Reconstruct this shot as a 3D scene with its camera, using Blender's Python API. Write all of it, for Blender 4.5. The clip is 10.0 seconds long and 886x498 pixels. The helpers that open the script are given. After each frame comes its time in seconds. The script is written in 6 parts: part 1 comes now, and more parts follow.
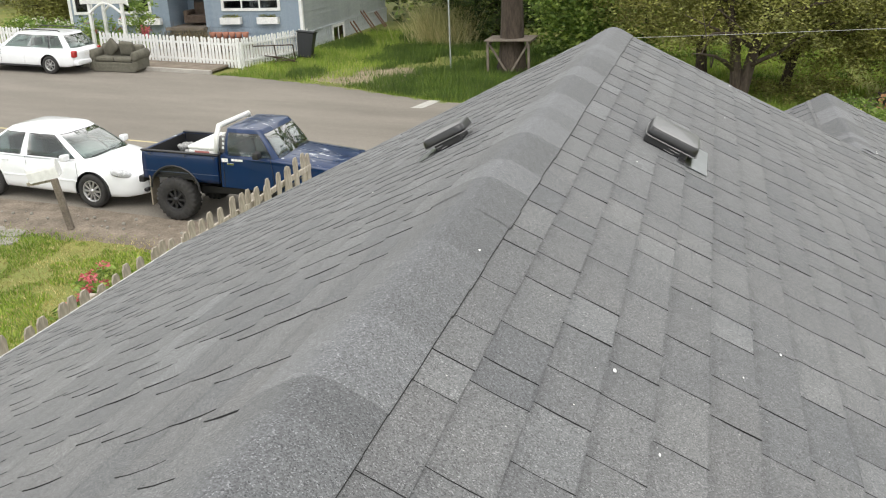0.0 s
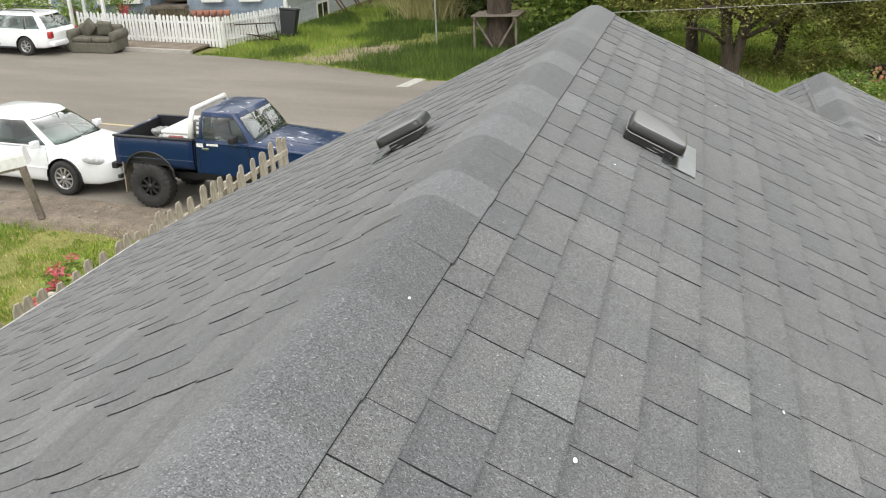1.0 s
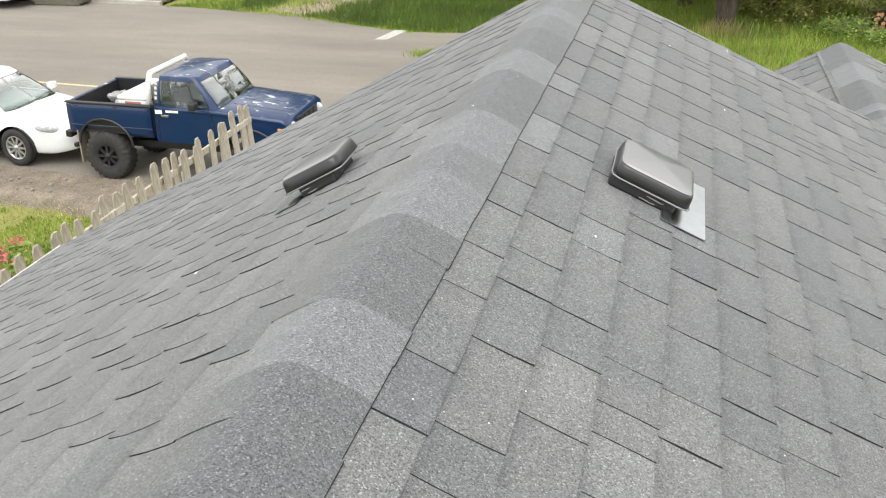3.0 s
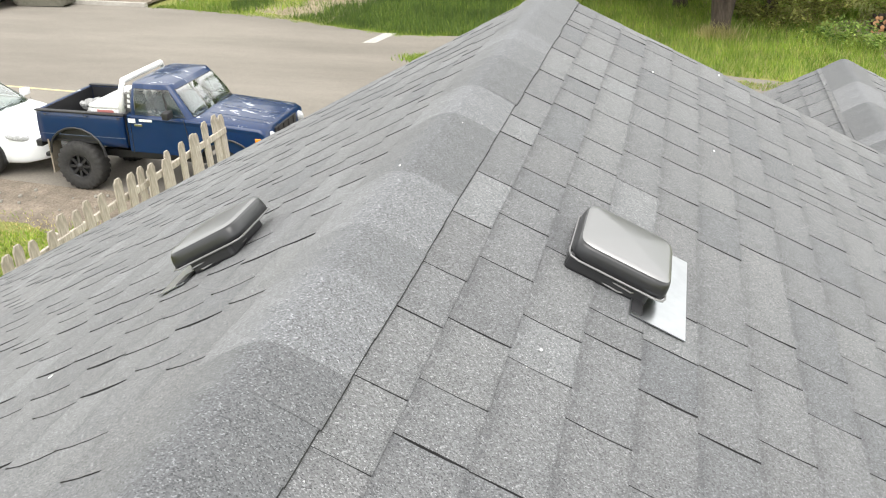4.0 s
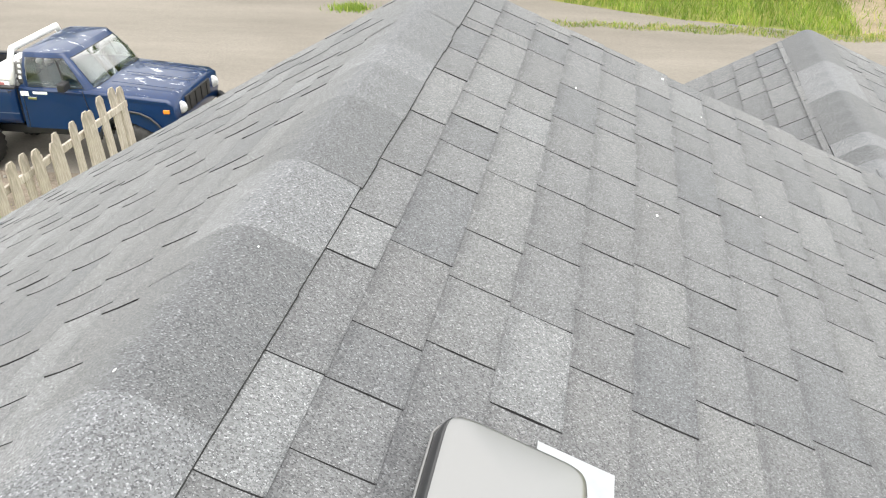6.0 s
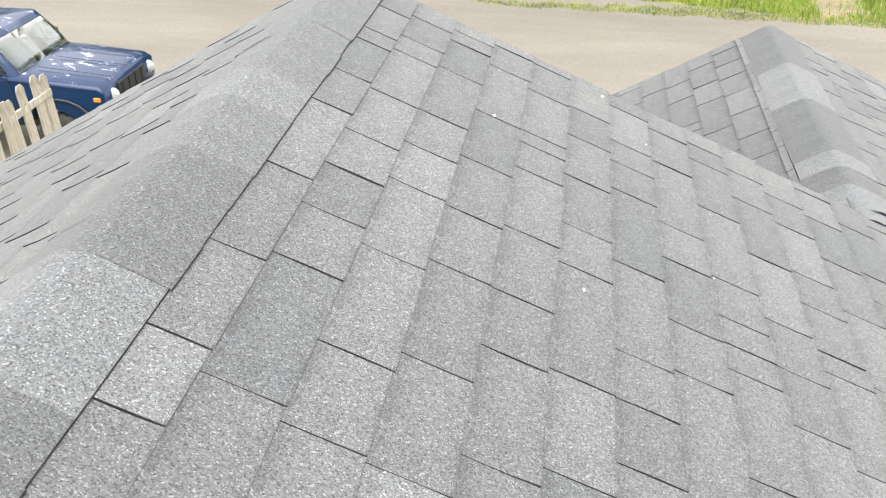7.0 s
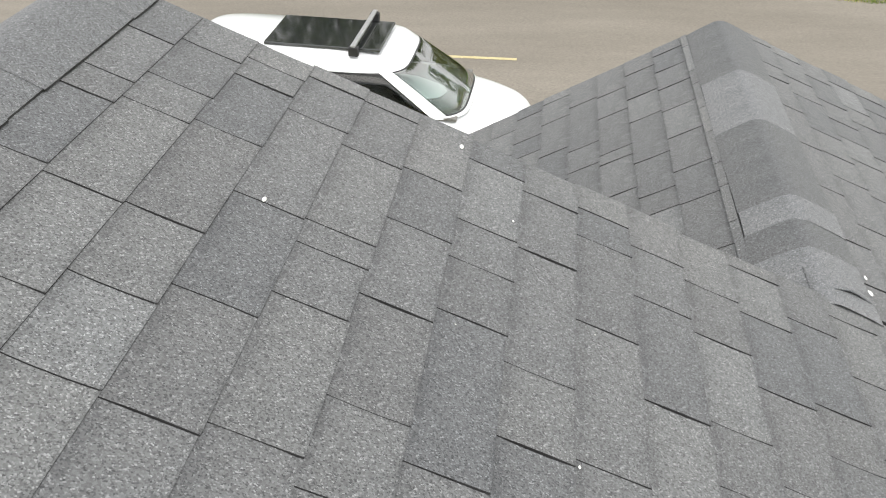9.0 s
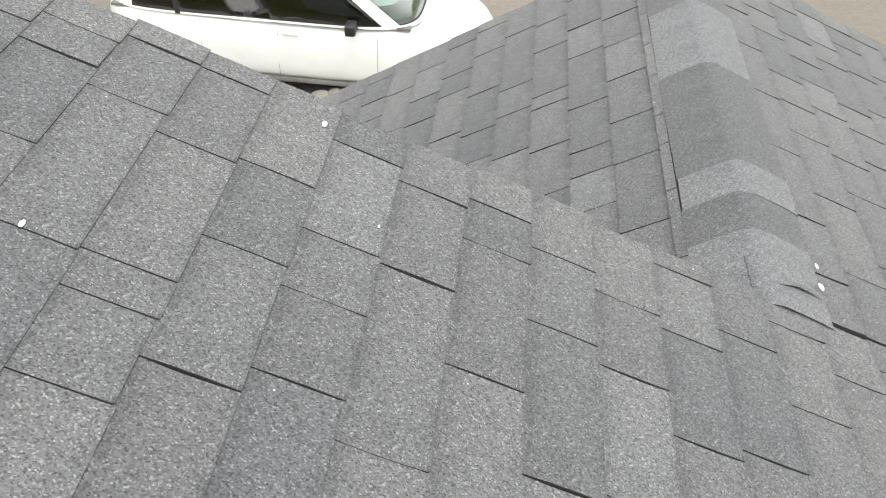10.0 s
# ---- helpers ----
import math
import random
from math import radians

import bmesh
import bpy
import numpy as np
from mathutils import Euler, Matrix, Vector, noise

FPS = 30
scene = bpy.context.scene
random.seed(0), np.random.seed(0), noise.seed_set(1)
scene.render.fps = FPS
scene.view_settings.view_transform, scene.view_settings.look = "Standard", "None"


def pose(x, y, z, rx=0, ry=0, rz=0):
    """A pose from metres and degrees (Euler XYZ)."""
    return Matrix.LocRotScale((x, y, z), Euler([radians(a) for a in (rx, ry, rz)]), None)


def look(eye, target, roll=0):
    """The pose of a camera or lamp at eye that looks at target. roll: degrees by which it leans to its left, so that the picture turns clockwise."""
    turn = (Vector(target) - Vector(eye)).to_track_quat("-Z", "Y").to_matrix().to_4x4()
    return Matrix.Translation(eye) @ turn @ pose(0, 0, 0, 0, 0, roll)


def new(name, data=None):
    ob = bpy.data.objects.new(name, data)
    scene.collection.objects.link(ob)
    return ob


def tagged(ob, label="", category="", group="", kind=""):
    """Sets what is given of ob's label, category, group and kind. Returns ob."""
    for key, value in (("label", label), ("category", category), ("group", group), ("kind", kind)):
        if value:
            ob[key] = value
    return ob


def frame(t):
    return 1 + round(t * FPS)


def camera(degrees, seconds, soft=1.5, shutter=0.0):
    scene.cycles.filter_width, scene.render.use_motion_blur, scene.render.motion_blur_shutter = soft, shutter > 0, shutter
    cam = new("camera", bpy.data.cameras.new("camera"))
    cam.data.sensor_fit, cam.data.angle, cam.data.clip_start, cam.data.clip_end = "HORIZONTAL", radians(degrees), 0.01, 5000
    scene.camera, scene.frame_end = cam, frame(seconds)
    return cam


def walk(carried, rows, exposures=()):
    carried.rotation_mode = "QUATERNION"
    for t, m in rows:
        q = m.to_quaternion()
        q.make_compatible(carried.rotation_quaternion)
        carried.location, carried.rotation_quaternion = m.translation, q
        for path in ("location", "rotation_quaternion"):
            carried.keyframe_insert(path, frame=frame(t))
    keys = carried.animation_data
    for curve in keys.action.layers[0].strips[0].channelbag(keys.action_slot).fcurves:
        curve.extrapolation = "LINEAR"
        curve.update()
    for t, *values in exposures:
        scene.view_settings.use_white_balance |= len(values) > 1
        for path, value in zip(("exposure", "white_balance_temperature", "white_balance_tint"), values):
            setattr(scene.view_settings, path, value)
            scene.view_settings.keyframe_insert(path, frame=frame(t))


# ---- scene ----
cam = camera(51.5, 10.0, soft=1.1)
ROWS = [
    (0.0, 0.701, 0.231, 5.740, 70.05, 2.16, 15.65),
    (0.5, 0.747, 0.526, 5.713, 69.47, 2.38, 15.42),
    (1.0, 0.712, 0.796, 5.707, 68.54, 2.70, 14.98),
    (1.5, 0.632, 1.065, 5.755, 67.39, 3.09, 13.93),
    (2.0, 0.632, 1.262, 5.752, 66.33, 3.08, 13.38),
    (2.2, 0.647, 1.384, 5.743, 66.15, 3.44, 13.60),
    (3.3, 0.638, 2.106, 5.744, 64.90, 3.05, 14.33),
    (3.5, 0.640, 2.239, 5.749, 64.98, 3.08, 14.23),
    (4.0, 0.683, 2.561, 5.717, 65.00, 3.02, 14.05),
    (4.5, 0.709, 2.855, 5.706, 63.89, 3.37, 13.50),
    (5.0, 0.681, 3.226, 5.703, 63.23, 3.52, 11.80),
    (5.2, 0.682, 3.319, 5.711, 62.92, 3.59, 11.14),
    (6.3, 0.749, 3.903, 5.691, 60.77, 3.63, 10.51),
    (6.5, 0.767, 4.022, 5.654, 61.21, 3.73, 10.56),
    (7.0, 0.814, 4.347, 5.638, 59.48, 2.81, 8.40),
    (7.5, 0.914, 4.577, 5.566, 58.51, 3.59, 7.79),
    (8.0, 0.986, 4.796, 5.558, 58.22, 3.48, 7.86),
    (8.5, 1.039, 5.096, 5.514, 58.25, 3.17, 7.33),
    (9.0, 1.120, 5.318, 5.461, 57.76, 3.01, 7.14),
    (9.5, 1.226, 5.543, 5.424, 52.76, 2.80, 6.24),
    (10.0, 1.283, 5.798, 5.397, 51.51, 2.11, 5.76),
]
EXPOSURES = [(0.0, 0.35), (1.0, 0.35), (1.5, 0.45), (2.0, 0.65), (2.2, 0.67), (3.5, 0.73), (4.0, 0.91), (4.5, 0.8), (5.0, 0.98), (5.2, 0.98), (6.3, 1.05), (7.5, 1.2), (8.5, 0.93), (8.8, 0.58), (9.2, 0.41), (9.5, 0.44), (10.0, 0.63)]
walk(cam, [(t, pose(x, y, z, rx, ry, rz)) for t, x, y, z, rx, ry, rz in ROWS], EXPOSURES)

# ---- light: a bright overcast sky ----
world = bpy.data.worlds.new("overcast_sky")
scene.world = world
world.use_nodes = True
wn, wl = world.node_tree.nodes, world.node_tree.links
sky = wn.new("ShaderNodeTexSky")
sky.sky_type = "NISHITA"
sky.sun_disc = False
sky.sun_elevation, sky.sun_rotation = radians(62), radians(164)
cloud = wn.new("ShaderNodeMix")
cloud.data_type = "RGBA"
cloud.inputs[0].default_value = 0.72
cloud.inputs[7].default_value = (8.1, 7.8, 7.1, 1)
wl.new(sky.outputs[0], cloud.inputs[6])
wl.new(cloud.outputs[2], wn["Background"].inputs[0])
wn["Background"].inputs[1].default_value = 0.18
sun_data = bpy.data.lights.new("sun", "SUN")
sun_data.energy, sun_data.angle, sun_data.color = 1.5, radians(60), (1.0, 0.97, 0.92)
sun = new("sun", sun_data)
sun.matrix_world = look((2.5, -9, 18), (0, 0, 0))


# ---- materials ----
def node_mat(name, rough=0.8, metal=0.0):
    m = bpy.data.materials.new(name)
    m.use_nodes = True
    b = m.node_tree.nodes["Principled BSDF"]
    b.inputs["Roughness"].default_value, b.inputs["Metallic"].default_value = rough, metal
    return m, m.node_tree.nodes, m.node_tree.links, b


def ramp(nodes, links, source, stops):
    r = nodes.new("ShaderNodeValToRGB")
    el = r.color_ramp.elements
    el[0].position, el[0].color = stops[0][0], (*stops[0][1], 1)
    el[1].position, el[1].color = stops[-1][0], (*stops[-1][1], 1)
    for p, c in stops[1:-1]:
        e = el.new(p)
        e.color = (*c, 1)
    links.new(source, r.inputs[0])
    return r.outputs[0]


def noise_tex(nodes, links, scale, detail=4.0, rough=0.6, stretch=(1, 1, 1), coord="Object"):
    tc = nodes.new("ShaderNodeTexCoord")
    mp = nodes.new("ShaderNodeMapping")
    mp.inputs["Scale"].default_value = stretch
    links.new(tc.outputs[coord], mp.inputs[0])
    n = nodes.new("ShaderNodeTexNoise")
    n.inputs["Scale"].default_value, n.inputs["Detail"].default_value, n.inputs["Roughness"].default_value = scale, detail, rough
    links.new(mp.outputs[0], n.inputs["Vector"])
    return n.outputs["Fac"]


def mix(nodes, links, a, b, fac, mode="MIX"):
    x = nodes.new("ShaderNodeMix")
    x.data_type, x.blend_type = "RGBA", mode
    for sock, v in ((x.inputs[0], fac), (x.inputs[6], a), (x.inputs[7], b)):
        if isinstance(v, (int, float)):
            sock.default_value = v
        elif isinstance(v, tuple):
            sock.default_value = (*v, 1)
        else:
            links.new(v, sock)
    return x.outputs[2]


def bump(nodes, links, bsdf, height, strength, distance):
    bp = nodes.new("ShaderNodeBump")
    bp.inputs["Strength"].default_value, bp.inputs["Distance"].default_value = strength, distance
    links.new(height, bp.inputs["Height"])
    links.new(bp.outputs[0], bsdf.inputs["Normal"])


def surface(name, dark, light, scale=8.0, grain=80.0, rough=0.8, metal=0.0, relief=0.3, depth=0.003, spread=0.25, stretch=(1, 1, 1)):
    """A worn surface: broad stains between two tones, a finer grain and some relief."""
    m, n, l, b = node_mat(name, rough, metal)
    broad = noise_tex(n, l, scale, 5.0, 0.65, stretch)
    base = ramp(n, l, broad, [(0.5 - spread, dark), (0.5 + spread, light)])
    fine = noise_tex(n, l, grain, 2.0, 0.5, stretch)
    tone = ramp(n, l, fine, [(0.3, (0.75, 0.75, 0.75)), (0.7, (1.15, 1.15, 1.15))])
    l.new(mix(n, l, base, tone, 1.0, "MULTIPLY"), b.inputs["Base Color"])
    if relief:
        bump(n, l, b, fine, relief, depth)
    return m


def shingle_mat(name, source, first=None):
    """Mineral granules on asphalt: piece by piece in other tones, with pale and black grains and worn patches."""
    m, n, l, b = node_mat(name, 0.92)
    if source == "fixed":
        val = n.new("ShaderNodeValue")
        val.outputs[0].default_value = 0.5
        rnd = val.outputs[0]
    elif source == "object":
        rnd = n.new("ShaderNodeObjectInfo").outputs["Random"]
    else:
        rnd = n.new("ShaderNodeNewGeometry").outputs["Random Per Island"]
    tone = ramp(n, l, rnd, [(0.0, (0.108, 0.112, 0.118)), (0.3, (0.122, 0.124, 0.127)), (0.6, (0.129, 0.132, 0.136)), (0.88, (0.139, 0.142, 0.144)), (1.0, (0.16, 0.165, 0.169))])
    big = noise_tex(n, l, 1.6, 4.0, 0.6)
    tone = mix(n, l, tone, ramp(n, l, big, [(0.32, (0.84, 0.852, 0.872)), (0.68, (1.14, 1.132, 1.125))]), 1.0, "MULTIPLY")
    mid = noise_tex(n, l, 38, 3.0, 0.7)
    tone = mix(n, l, tone, ramp(n, l, mid, [(0.3, (0.93, 0.93, 0.93)), (0.7, (1.07, 1.07, 1.07))]), 1.0, "MULTIPLY")
    tc = n.new("ShaderNodeTexCoord")
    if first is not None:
        # a darker band along the head of each exposed course, uneven in strength
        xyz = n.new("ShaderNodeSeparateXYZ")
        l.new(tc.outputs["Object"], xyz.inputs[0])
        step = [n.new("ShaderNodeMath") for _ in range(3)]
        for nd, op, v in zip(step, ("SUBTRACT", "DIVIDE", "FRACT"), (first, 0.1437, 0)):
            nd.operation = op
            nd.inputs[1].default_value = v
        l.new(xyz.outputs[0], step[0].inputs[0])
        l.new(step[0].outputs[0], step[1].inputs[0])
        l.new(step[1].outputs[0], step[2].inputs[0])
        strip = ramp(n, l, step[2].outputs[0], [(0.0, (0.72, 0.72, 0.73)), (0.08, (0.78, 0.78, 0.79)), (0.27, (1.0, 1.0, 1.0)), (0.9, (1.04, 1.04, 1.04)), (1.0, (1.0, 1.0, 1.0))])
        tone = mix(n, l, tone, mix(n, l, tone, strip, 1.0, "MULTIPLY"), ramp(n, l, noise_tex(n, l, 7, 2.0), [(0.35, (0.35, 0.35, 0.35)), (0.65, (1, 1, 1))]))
    vor = n.new("ShaderNodeTexVoronoi")
    vor.inputs["Scale"].default_value = 370
    l.new(tc.outputs["Object"], vor.inputs["Vector"])
    sep = n.new("ShaderNodeSeparateColor")
    l.new(vor.outputs["Color"], sep.inputs[0])
    grain = ramp(n, l, sep.outputs[0], [(0.0, (0.36, 0.36, 0.37)), (0.2, (0.71, 0.71, 0.71)), (0.55, (0.96, 0.96, 0.96)), (0.85, (1.14, 1.14, 1.14)), (0.94, (1.48, 1.48, 1.48)), (1.0, (2.1, 2.1, 2.08))])
    fleck = n.new("ShaderNodeTexVoronoi")
    fleck.inputs["Scale"].default_value = 16
    l.new(tc.outputs["Object"], fleck.inputs["Vector"])
    sp = n.new("ShaderNodeMath")
    sp.operation, sp.inputs[1].default_value = "LESS_THAN", 0.036
    l.new(fleck.outputs["Distance"], sp.inputs[0])
    tone = mix(n, l, mix(n, l, tone, grain, 1.0, "MULTIPLY"), (0.5, 0.5, 0.48), sp.outputs[0])
    l.new(tone, b.inputs["Base Color"])
    bump(n, l, b, vor.outputs["Distance"], 0.3, 0.002)
    b.inputs["Sheen Weight"].default_value, b.inputs["Sheen Roughness"].default_value = 0.1, 0.5
    return m


def plain(name, colour, rough=0.5, metal=0.0, coat=0.0):
    m, n, l, b = node_mat(name, rough, metal)
    f = noise_tex(n, l, 14.0, 4.0, 0.6)
    shade = ramp(n, l, f, [(0.3, tuple(c * 0.88 for c in colour)), (0.7, tuple(min(c * 1.06, 1) for c in colour))])
    l.new(shade, b.inputs["Base Color"])
    b.inputs["Coat Weight"].default_value = coat
    return m


def emit_free_glass(name, tint, rough=0.03):
    m, n, l, b = node_mat(name, rough)
    b.inputs["Base Color"].default_value = (*tint, 1)
    b.inputs["Specular IOR Level"].default_value = 0.9
    return m


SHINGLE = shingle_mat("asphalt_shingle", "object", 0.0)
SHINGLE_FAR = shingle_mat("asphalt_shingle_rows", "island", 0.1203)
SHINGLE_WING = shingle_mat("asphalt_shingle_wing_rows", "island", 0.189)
SHINGLE_EDGE = surface("shingle_cut_edge", (0.016, 0.016, 0.017), (0.042, 0.042, 0.044), rough=0.95)
ASPHALT = surface("road_asphalt", (0.165, 0.148, 0.125), (0.24, 0.218, 0.186), scale=0.5, grain=90, rough=0.9, relief=0.4, depth=0.004, spread=0.2, stretch=(0.25, 1, 1))
GRASS = surface("lawn_soil", (0.11, 0.16, 0.025), (0.28, 0.26, 0.075), scale=0.8, grain=30, rough=0.95, relief=0.8, depth=0.03)
GRAVEL = surface("gravel_shoulder", (0.12, 0.098, 0.075), (0.27, 0.225, 0.175), scale=2.5, grain=24, rough=0.95, relief=1.0, depth=0.03, spread=0.2)
CONCRETE = surface("concrete", (0.3, 0.28, 0.25), (0.46, 0.44, 0.4), scale=2, grain=60, rough=0.9)
WHITE_LINE = surface("worn_white_paint", (0.36, 0.35, 0.32), (0.55, 0.54, 0.5), scale=9, rough=0.8)
YELLOW_LINE = surface("worn_yellow_paint", (0.45, 0.38, 0.2), (0.62, 0.55, 0.32), scale=9, rough=0.8)
FENCE_WOOD = surface("weathered_cedar", (0.25, 0.215, 0.17), (0.56, 0.515, 0.445), scale=5, grain=40, rough=0.85, stretch=(1, 1, 0.15))
WHITE_PAINT = surface("white_house_paint", (0.68, 0.69, 0.68), (0.84, 0.84, 0.82), scale=3, grain=60, rough=0.55, relief=0.1)
BLUE_SIDING = surface("blue_lap_siding", (0.2, 0.26, 0.325), (0.3, 0.36, 0.42), scale=2.5, grain=50, rough=0.7, relief=0.15)
DARK_TRIM = surface("dark_opening", (0.012, 0.012, 0.014), (0.03, 0.03, 0.03), rough=0.6)
BARK = surface("bark", (0.035, 0.025, 0.019), (0.1, 0.078, 0.058), scale=6, grain=25, rough=0.95, relief=1.0, depth=0.04, stretch=(1, 1, 0.25))
OLD_WOOD = surface("grey_boards", (0.12, 0.1, 0.08), (0.26, 0.22, 0.18), scale=4, grain=30, rough=0.9)


# ---- building helpers ----
def part(name, bm, material, parent=None, label="", smooth=False):
    """Links a bmesh as one mesh object under a thing or a part."""
    me = bpy.data.meshes.new(name)
    bm.to_mesh(me)
    bm.free()
    for mt in material if isinstance(material, (list, tuple)) else [material]:
        me.materials.append(mt)
    if smooth:
        for p in me.polygons:
            p.use_smooth = True
    ob = new(name, me)
    if parent:
        ob.parent = parent
    return tagged(ob, label)


def thing(name, m, label, category, group="", kind=""):
    ob = new(name)
    ob.empty_display_size = 0.2
    ob.matrix_world = m
    return tagged(ob, label, category, group, kind)


def box(bm, x0, x1, y0, y1, z0, z1, m=None):
    v = [bm.verts.new((m @ Vector((x, y, z))) if m else (x, y, z)) for x in (x0, x1) for y in (y0, y1) for z in (z0, z1)]
    for f in ((0, 1, 3, 2), (4, 6, 7, 5), (0, 4, 5, 1), (2, 3, 7, 6), (0, 2, 6, 4), (1, 5, 7, 3)):
        bm.faces.new([v[i] for i in f])
    return v


def boxed(x0, x1, y0, y1, z0, z1, bevel=0.0, segs=2, m=None):
    bm = bmesh.new()
    box(bm, x0, x1, y0, y1, z0, z1, m)
    if bevel:
        bmesh.ops.bevel(bm, geom=bm.edges[:], offset=bevel, segments=segs, affect="EDGES", profile=0.5)
    return bm


def tube(points, radius, sides=8, bm=None, radii=None):
    """A round bar along points."""
    bm = bm or bmesh.new()
    rings, s = [], None
    for i, p in enumerate(points):
        p = Vector(p)
        a, b = Vector(points[max(i - 1, 0)]), Vector(points[min(i + 1, len(points) - 1)])
        d = (b - a).normalized()
        s = d.orthogonal() if s is None else s - d * s.dot(d)
        s.normalize()
        u = s.cross(d)
        r = radii[i] if radii else radius
        rings.append([bm.verts.new(p + r * (math.cos(k * math.tau / sides) * s + math.sin(k * math.tau / sides) * u)) for k in range(sides)])
    for r0, r1 in zip(rings, rings[1:]):
        for k in range(sides):
            bm.faces.new((r0[k], r0[(k + 1) % sides], r1[(k + 1) % sides], r1[k]))
    bm.faces.new(rings[0][::-1])
    bm.faces.new(rings[-1])
    return bm


def sheet(points, z=0.0, m=None):
    bm = bmesh.new()
    bm.faces.new([bm.verts.new((m @ Vector((x, y, z))) if m else (x, y, z)) for x, y in points])
    bmesh.ops.triangulate(bm, faces=bm.faces[:])
    return bm


# ---- the lie of the land: the street falls gently from the blue house's side ----
RIDGE_Z, PITCH = 4.9, radians(26.4)
ROAD = Matrix.Translation((0, 0, RIDGE_Z)) @ pose(0, 0, 0, 0, 2.4, 0) @ Matrix.Translation((0, 0, -RIDGE_Z))


def on_road(x, y, z=0.0, turn=0.0):
    """A pose standing square on the sloping street."""
    return ROAD @ pose(x, y, z, 0, 0, turn)


def upright(x, y, z=0.0, turn=0.0):
    """A pose standing plumb on the sloping ground."""
    return Matrix.Translation(ROAD @ Vector((x, y, z))) @ pose(0, 0, 0, 0, 0, turn)


# ---- ground, street and shoulder ----
bm = bmesh.new()
bmesh.ops.create_grid(bm, x_segments=40, y_segments=40, size=600)
for v in bm.verts:
    v.co = ROAD @ Vector((v.co.x, v.co.y, -0.05))
ground = tagged(part("ground", bm, GRASS), "green spring lawn with bare brown patches", "lawn", kind="structure")


def strip(near, far, z, thick=0.0, z_near=None):
    """A level band between two lines of equally many points, laid on the slope of the street."""
    bm = bmesh.new()
    lo = [bm.verts.new(ROAD @ Vector((x, y, z if z_near is None else z_near))) for x, y in near]
    hi = [bm.verts.new(ROAD @ Vector((x, y, z))) for x, y in far]
    for i in range(len(near) - 1):
        bm.faces.new((lo[i], lo[i + 1], hi[i + 1], hi[i]))
    if thick:
        ret = bmesh.ops.extrude_face_region(bm, geom=bm.faces[:])
        for v in ret["geom"]:
            if isinstance(v, bmesh.types.BMVert):
                v.co.z += thick
    bmesh.ops.recalc_face_normals(bm, faces=bm.faces[:])
    return bm


FAR_EDGE = [(-120, 33.5), (-40, 30.6), (-24, 30.0), (-19, 29.95), (-15.2, 29.85), (-12.2, 29.3), (-11, 28.95), (-8.7, 28.1), (-6.9, 27.5), (-5.2, 27.7), (-3.5, 27.35), (-1.54, 26.5), (-0.54, 25.97), (0.8, 25.34), (2.0, 24.8), (3.2, 24.5), (4.4, 24.18), (6, 23.75), (30, 23.2), (120, 22)]
road = tagged(part("road", strip([(x, 14.9) for x, y in FAR_EDGE], FAR_EDGE, 0.0), ASPHALT), "worn grey-brown asphalt street with faint tyre bands", "road", kind="structure")
shoulder = tagged(part("gravel_shoulder", strip([(-120, 14.3), (-12, 14.3), (-9, 14.3), (-6, 14.3), (8, 14.3)], [(-120, 15.2), (-12, 15.35), (-9, 15.15), (-6, 15.25), (8, 14.95)], 0.004), GRAVEL), "gravel shoulder strewn with stones beside the street", "shoulder", kind="structure")
edge_line = [(-16.0 + 0.25 * k, 13.93 + 0.12 * math.sin(1.3 * k) * math.sin(0.37 * k)) for k in range(97)]
tagged(part("shoulder_bank", strip([(x, y - 0.3 - 0.08 * math.sin(2.1 * x)) for x, y in edge_line], [(x, 14.302) for x, y in edge_line], 0.0042, 0.0, -0.055), GRAVEL), "low crumbling bank of the gravel shoulder", "shoulder", kind="structure")
tagged(part("pavement", strip([(-60, 31.2), (-24, 30.15), (-19, 30.1), (-16.4, 30.02)], [(-60, 33.2), (-24, 31.9), (-19, 31.85), (-16.4, 31.8)], 0.03, 0.08), GRAVEL), "narrow worn walk along the white fence", "pavement", kind="structure")
kerb = tagged(part("kerb", strip([(-60, 31.0), (-24, 29.99), (-19, 29.95), (-16.3, 29.86)], [(-60, 31.2), (-24, 30.14), (-19, 30.09), (-16.3, 30.01)], -0.02, 0.15), CONCRETE), "pale worn concrete kerb", "kerb", kind="structure")
BARE_EARTH = surface("bare_earth", (0.2, 0.16, 0.1), (0.36, 0.3, 0.2), scale=1.5, grain=20, rough=0.95, relief=0.8, depth=0.02)
tagged(part("dirt_track", strip([(5.7, 23.87), (6.8, 23.78)], [(5.8, 31.5), (6.9, 31.5)], -0.014), BARE_EARTH), "pale trodden path through the tall grass", "track", kind="structure")
bare = tagged(part("dirt_track", strip([(-13.6, 29.75), (-11.2, 29.05), (-9.6, 28.5)], [(-11.8, 33.0), (-9.9, 33.4), (-8.9, 33.0)], -0.014), BARE_EARTH), "trodden bare earth track in the verge", "track", kind="structure")
part("road_line", strip([(-60, 23.0), (-14, 20.48), (-10.5, 20.3)], [(-60, 23.1), (-14, 20.58), (-10.5, 20.4)], 0.005), YELLOW_LINE, road, "worn yellow centre line")
part("road_line", strip([(-2.6, 19.78), (0.45, 19.7)], [(-2.6, 19.88), (0.45, 19.8)], 0.005), YELLOW_LINE, road, "worn yellow centre line")
part("stop_bar", strip([(-7.66, 26.4), (-7.3, 26.45)], [(-7.42, 27.7), (-7.06, 27.7)], 0.005), WHITE_LINE, road, "short white painted bar")

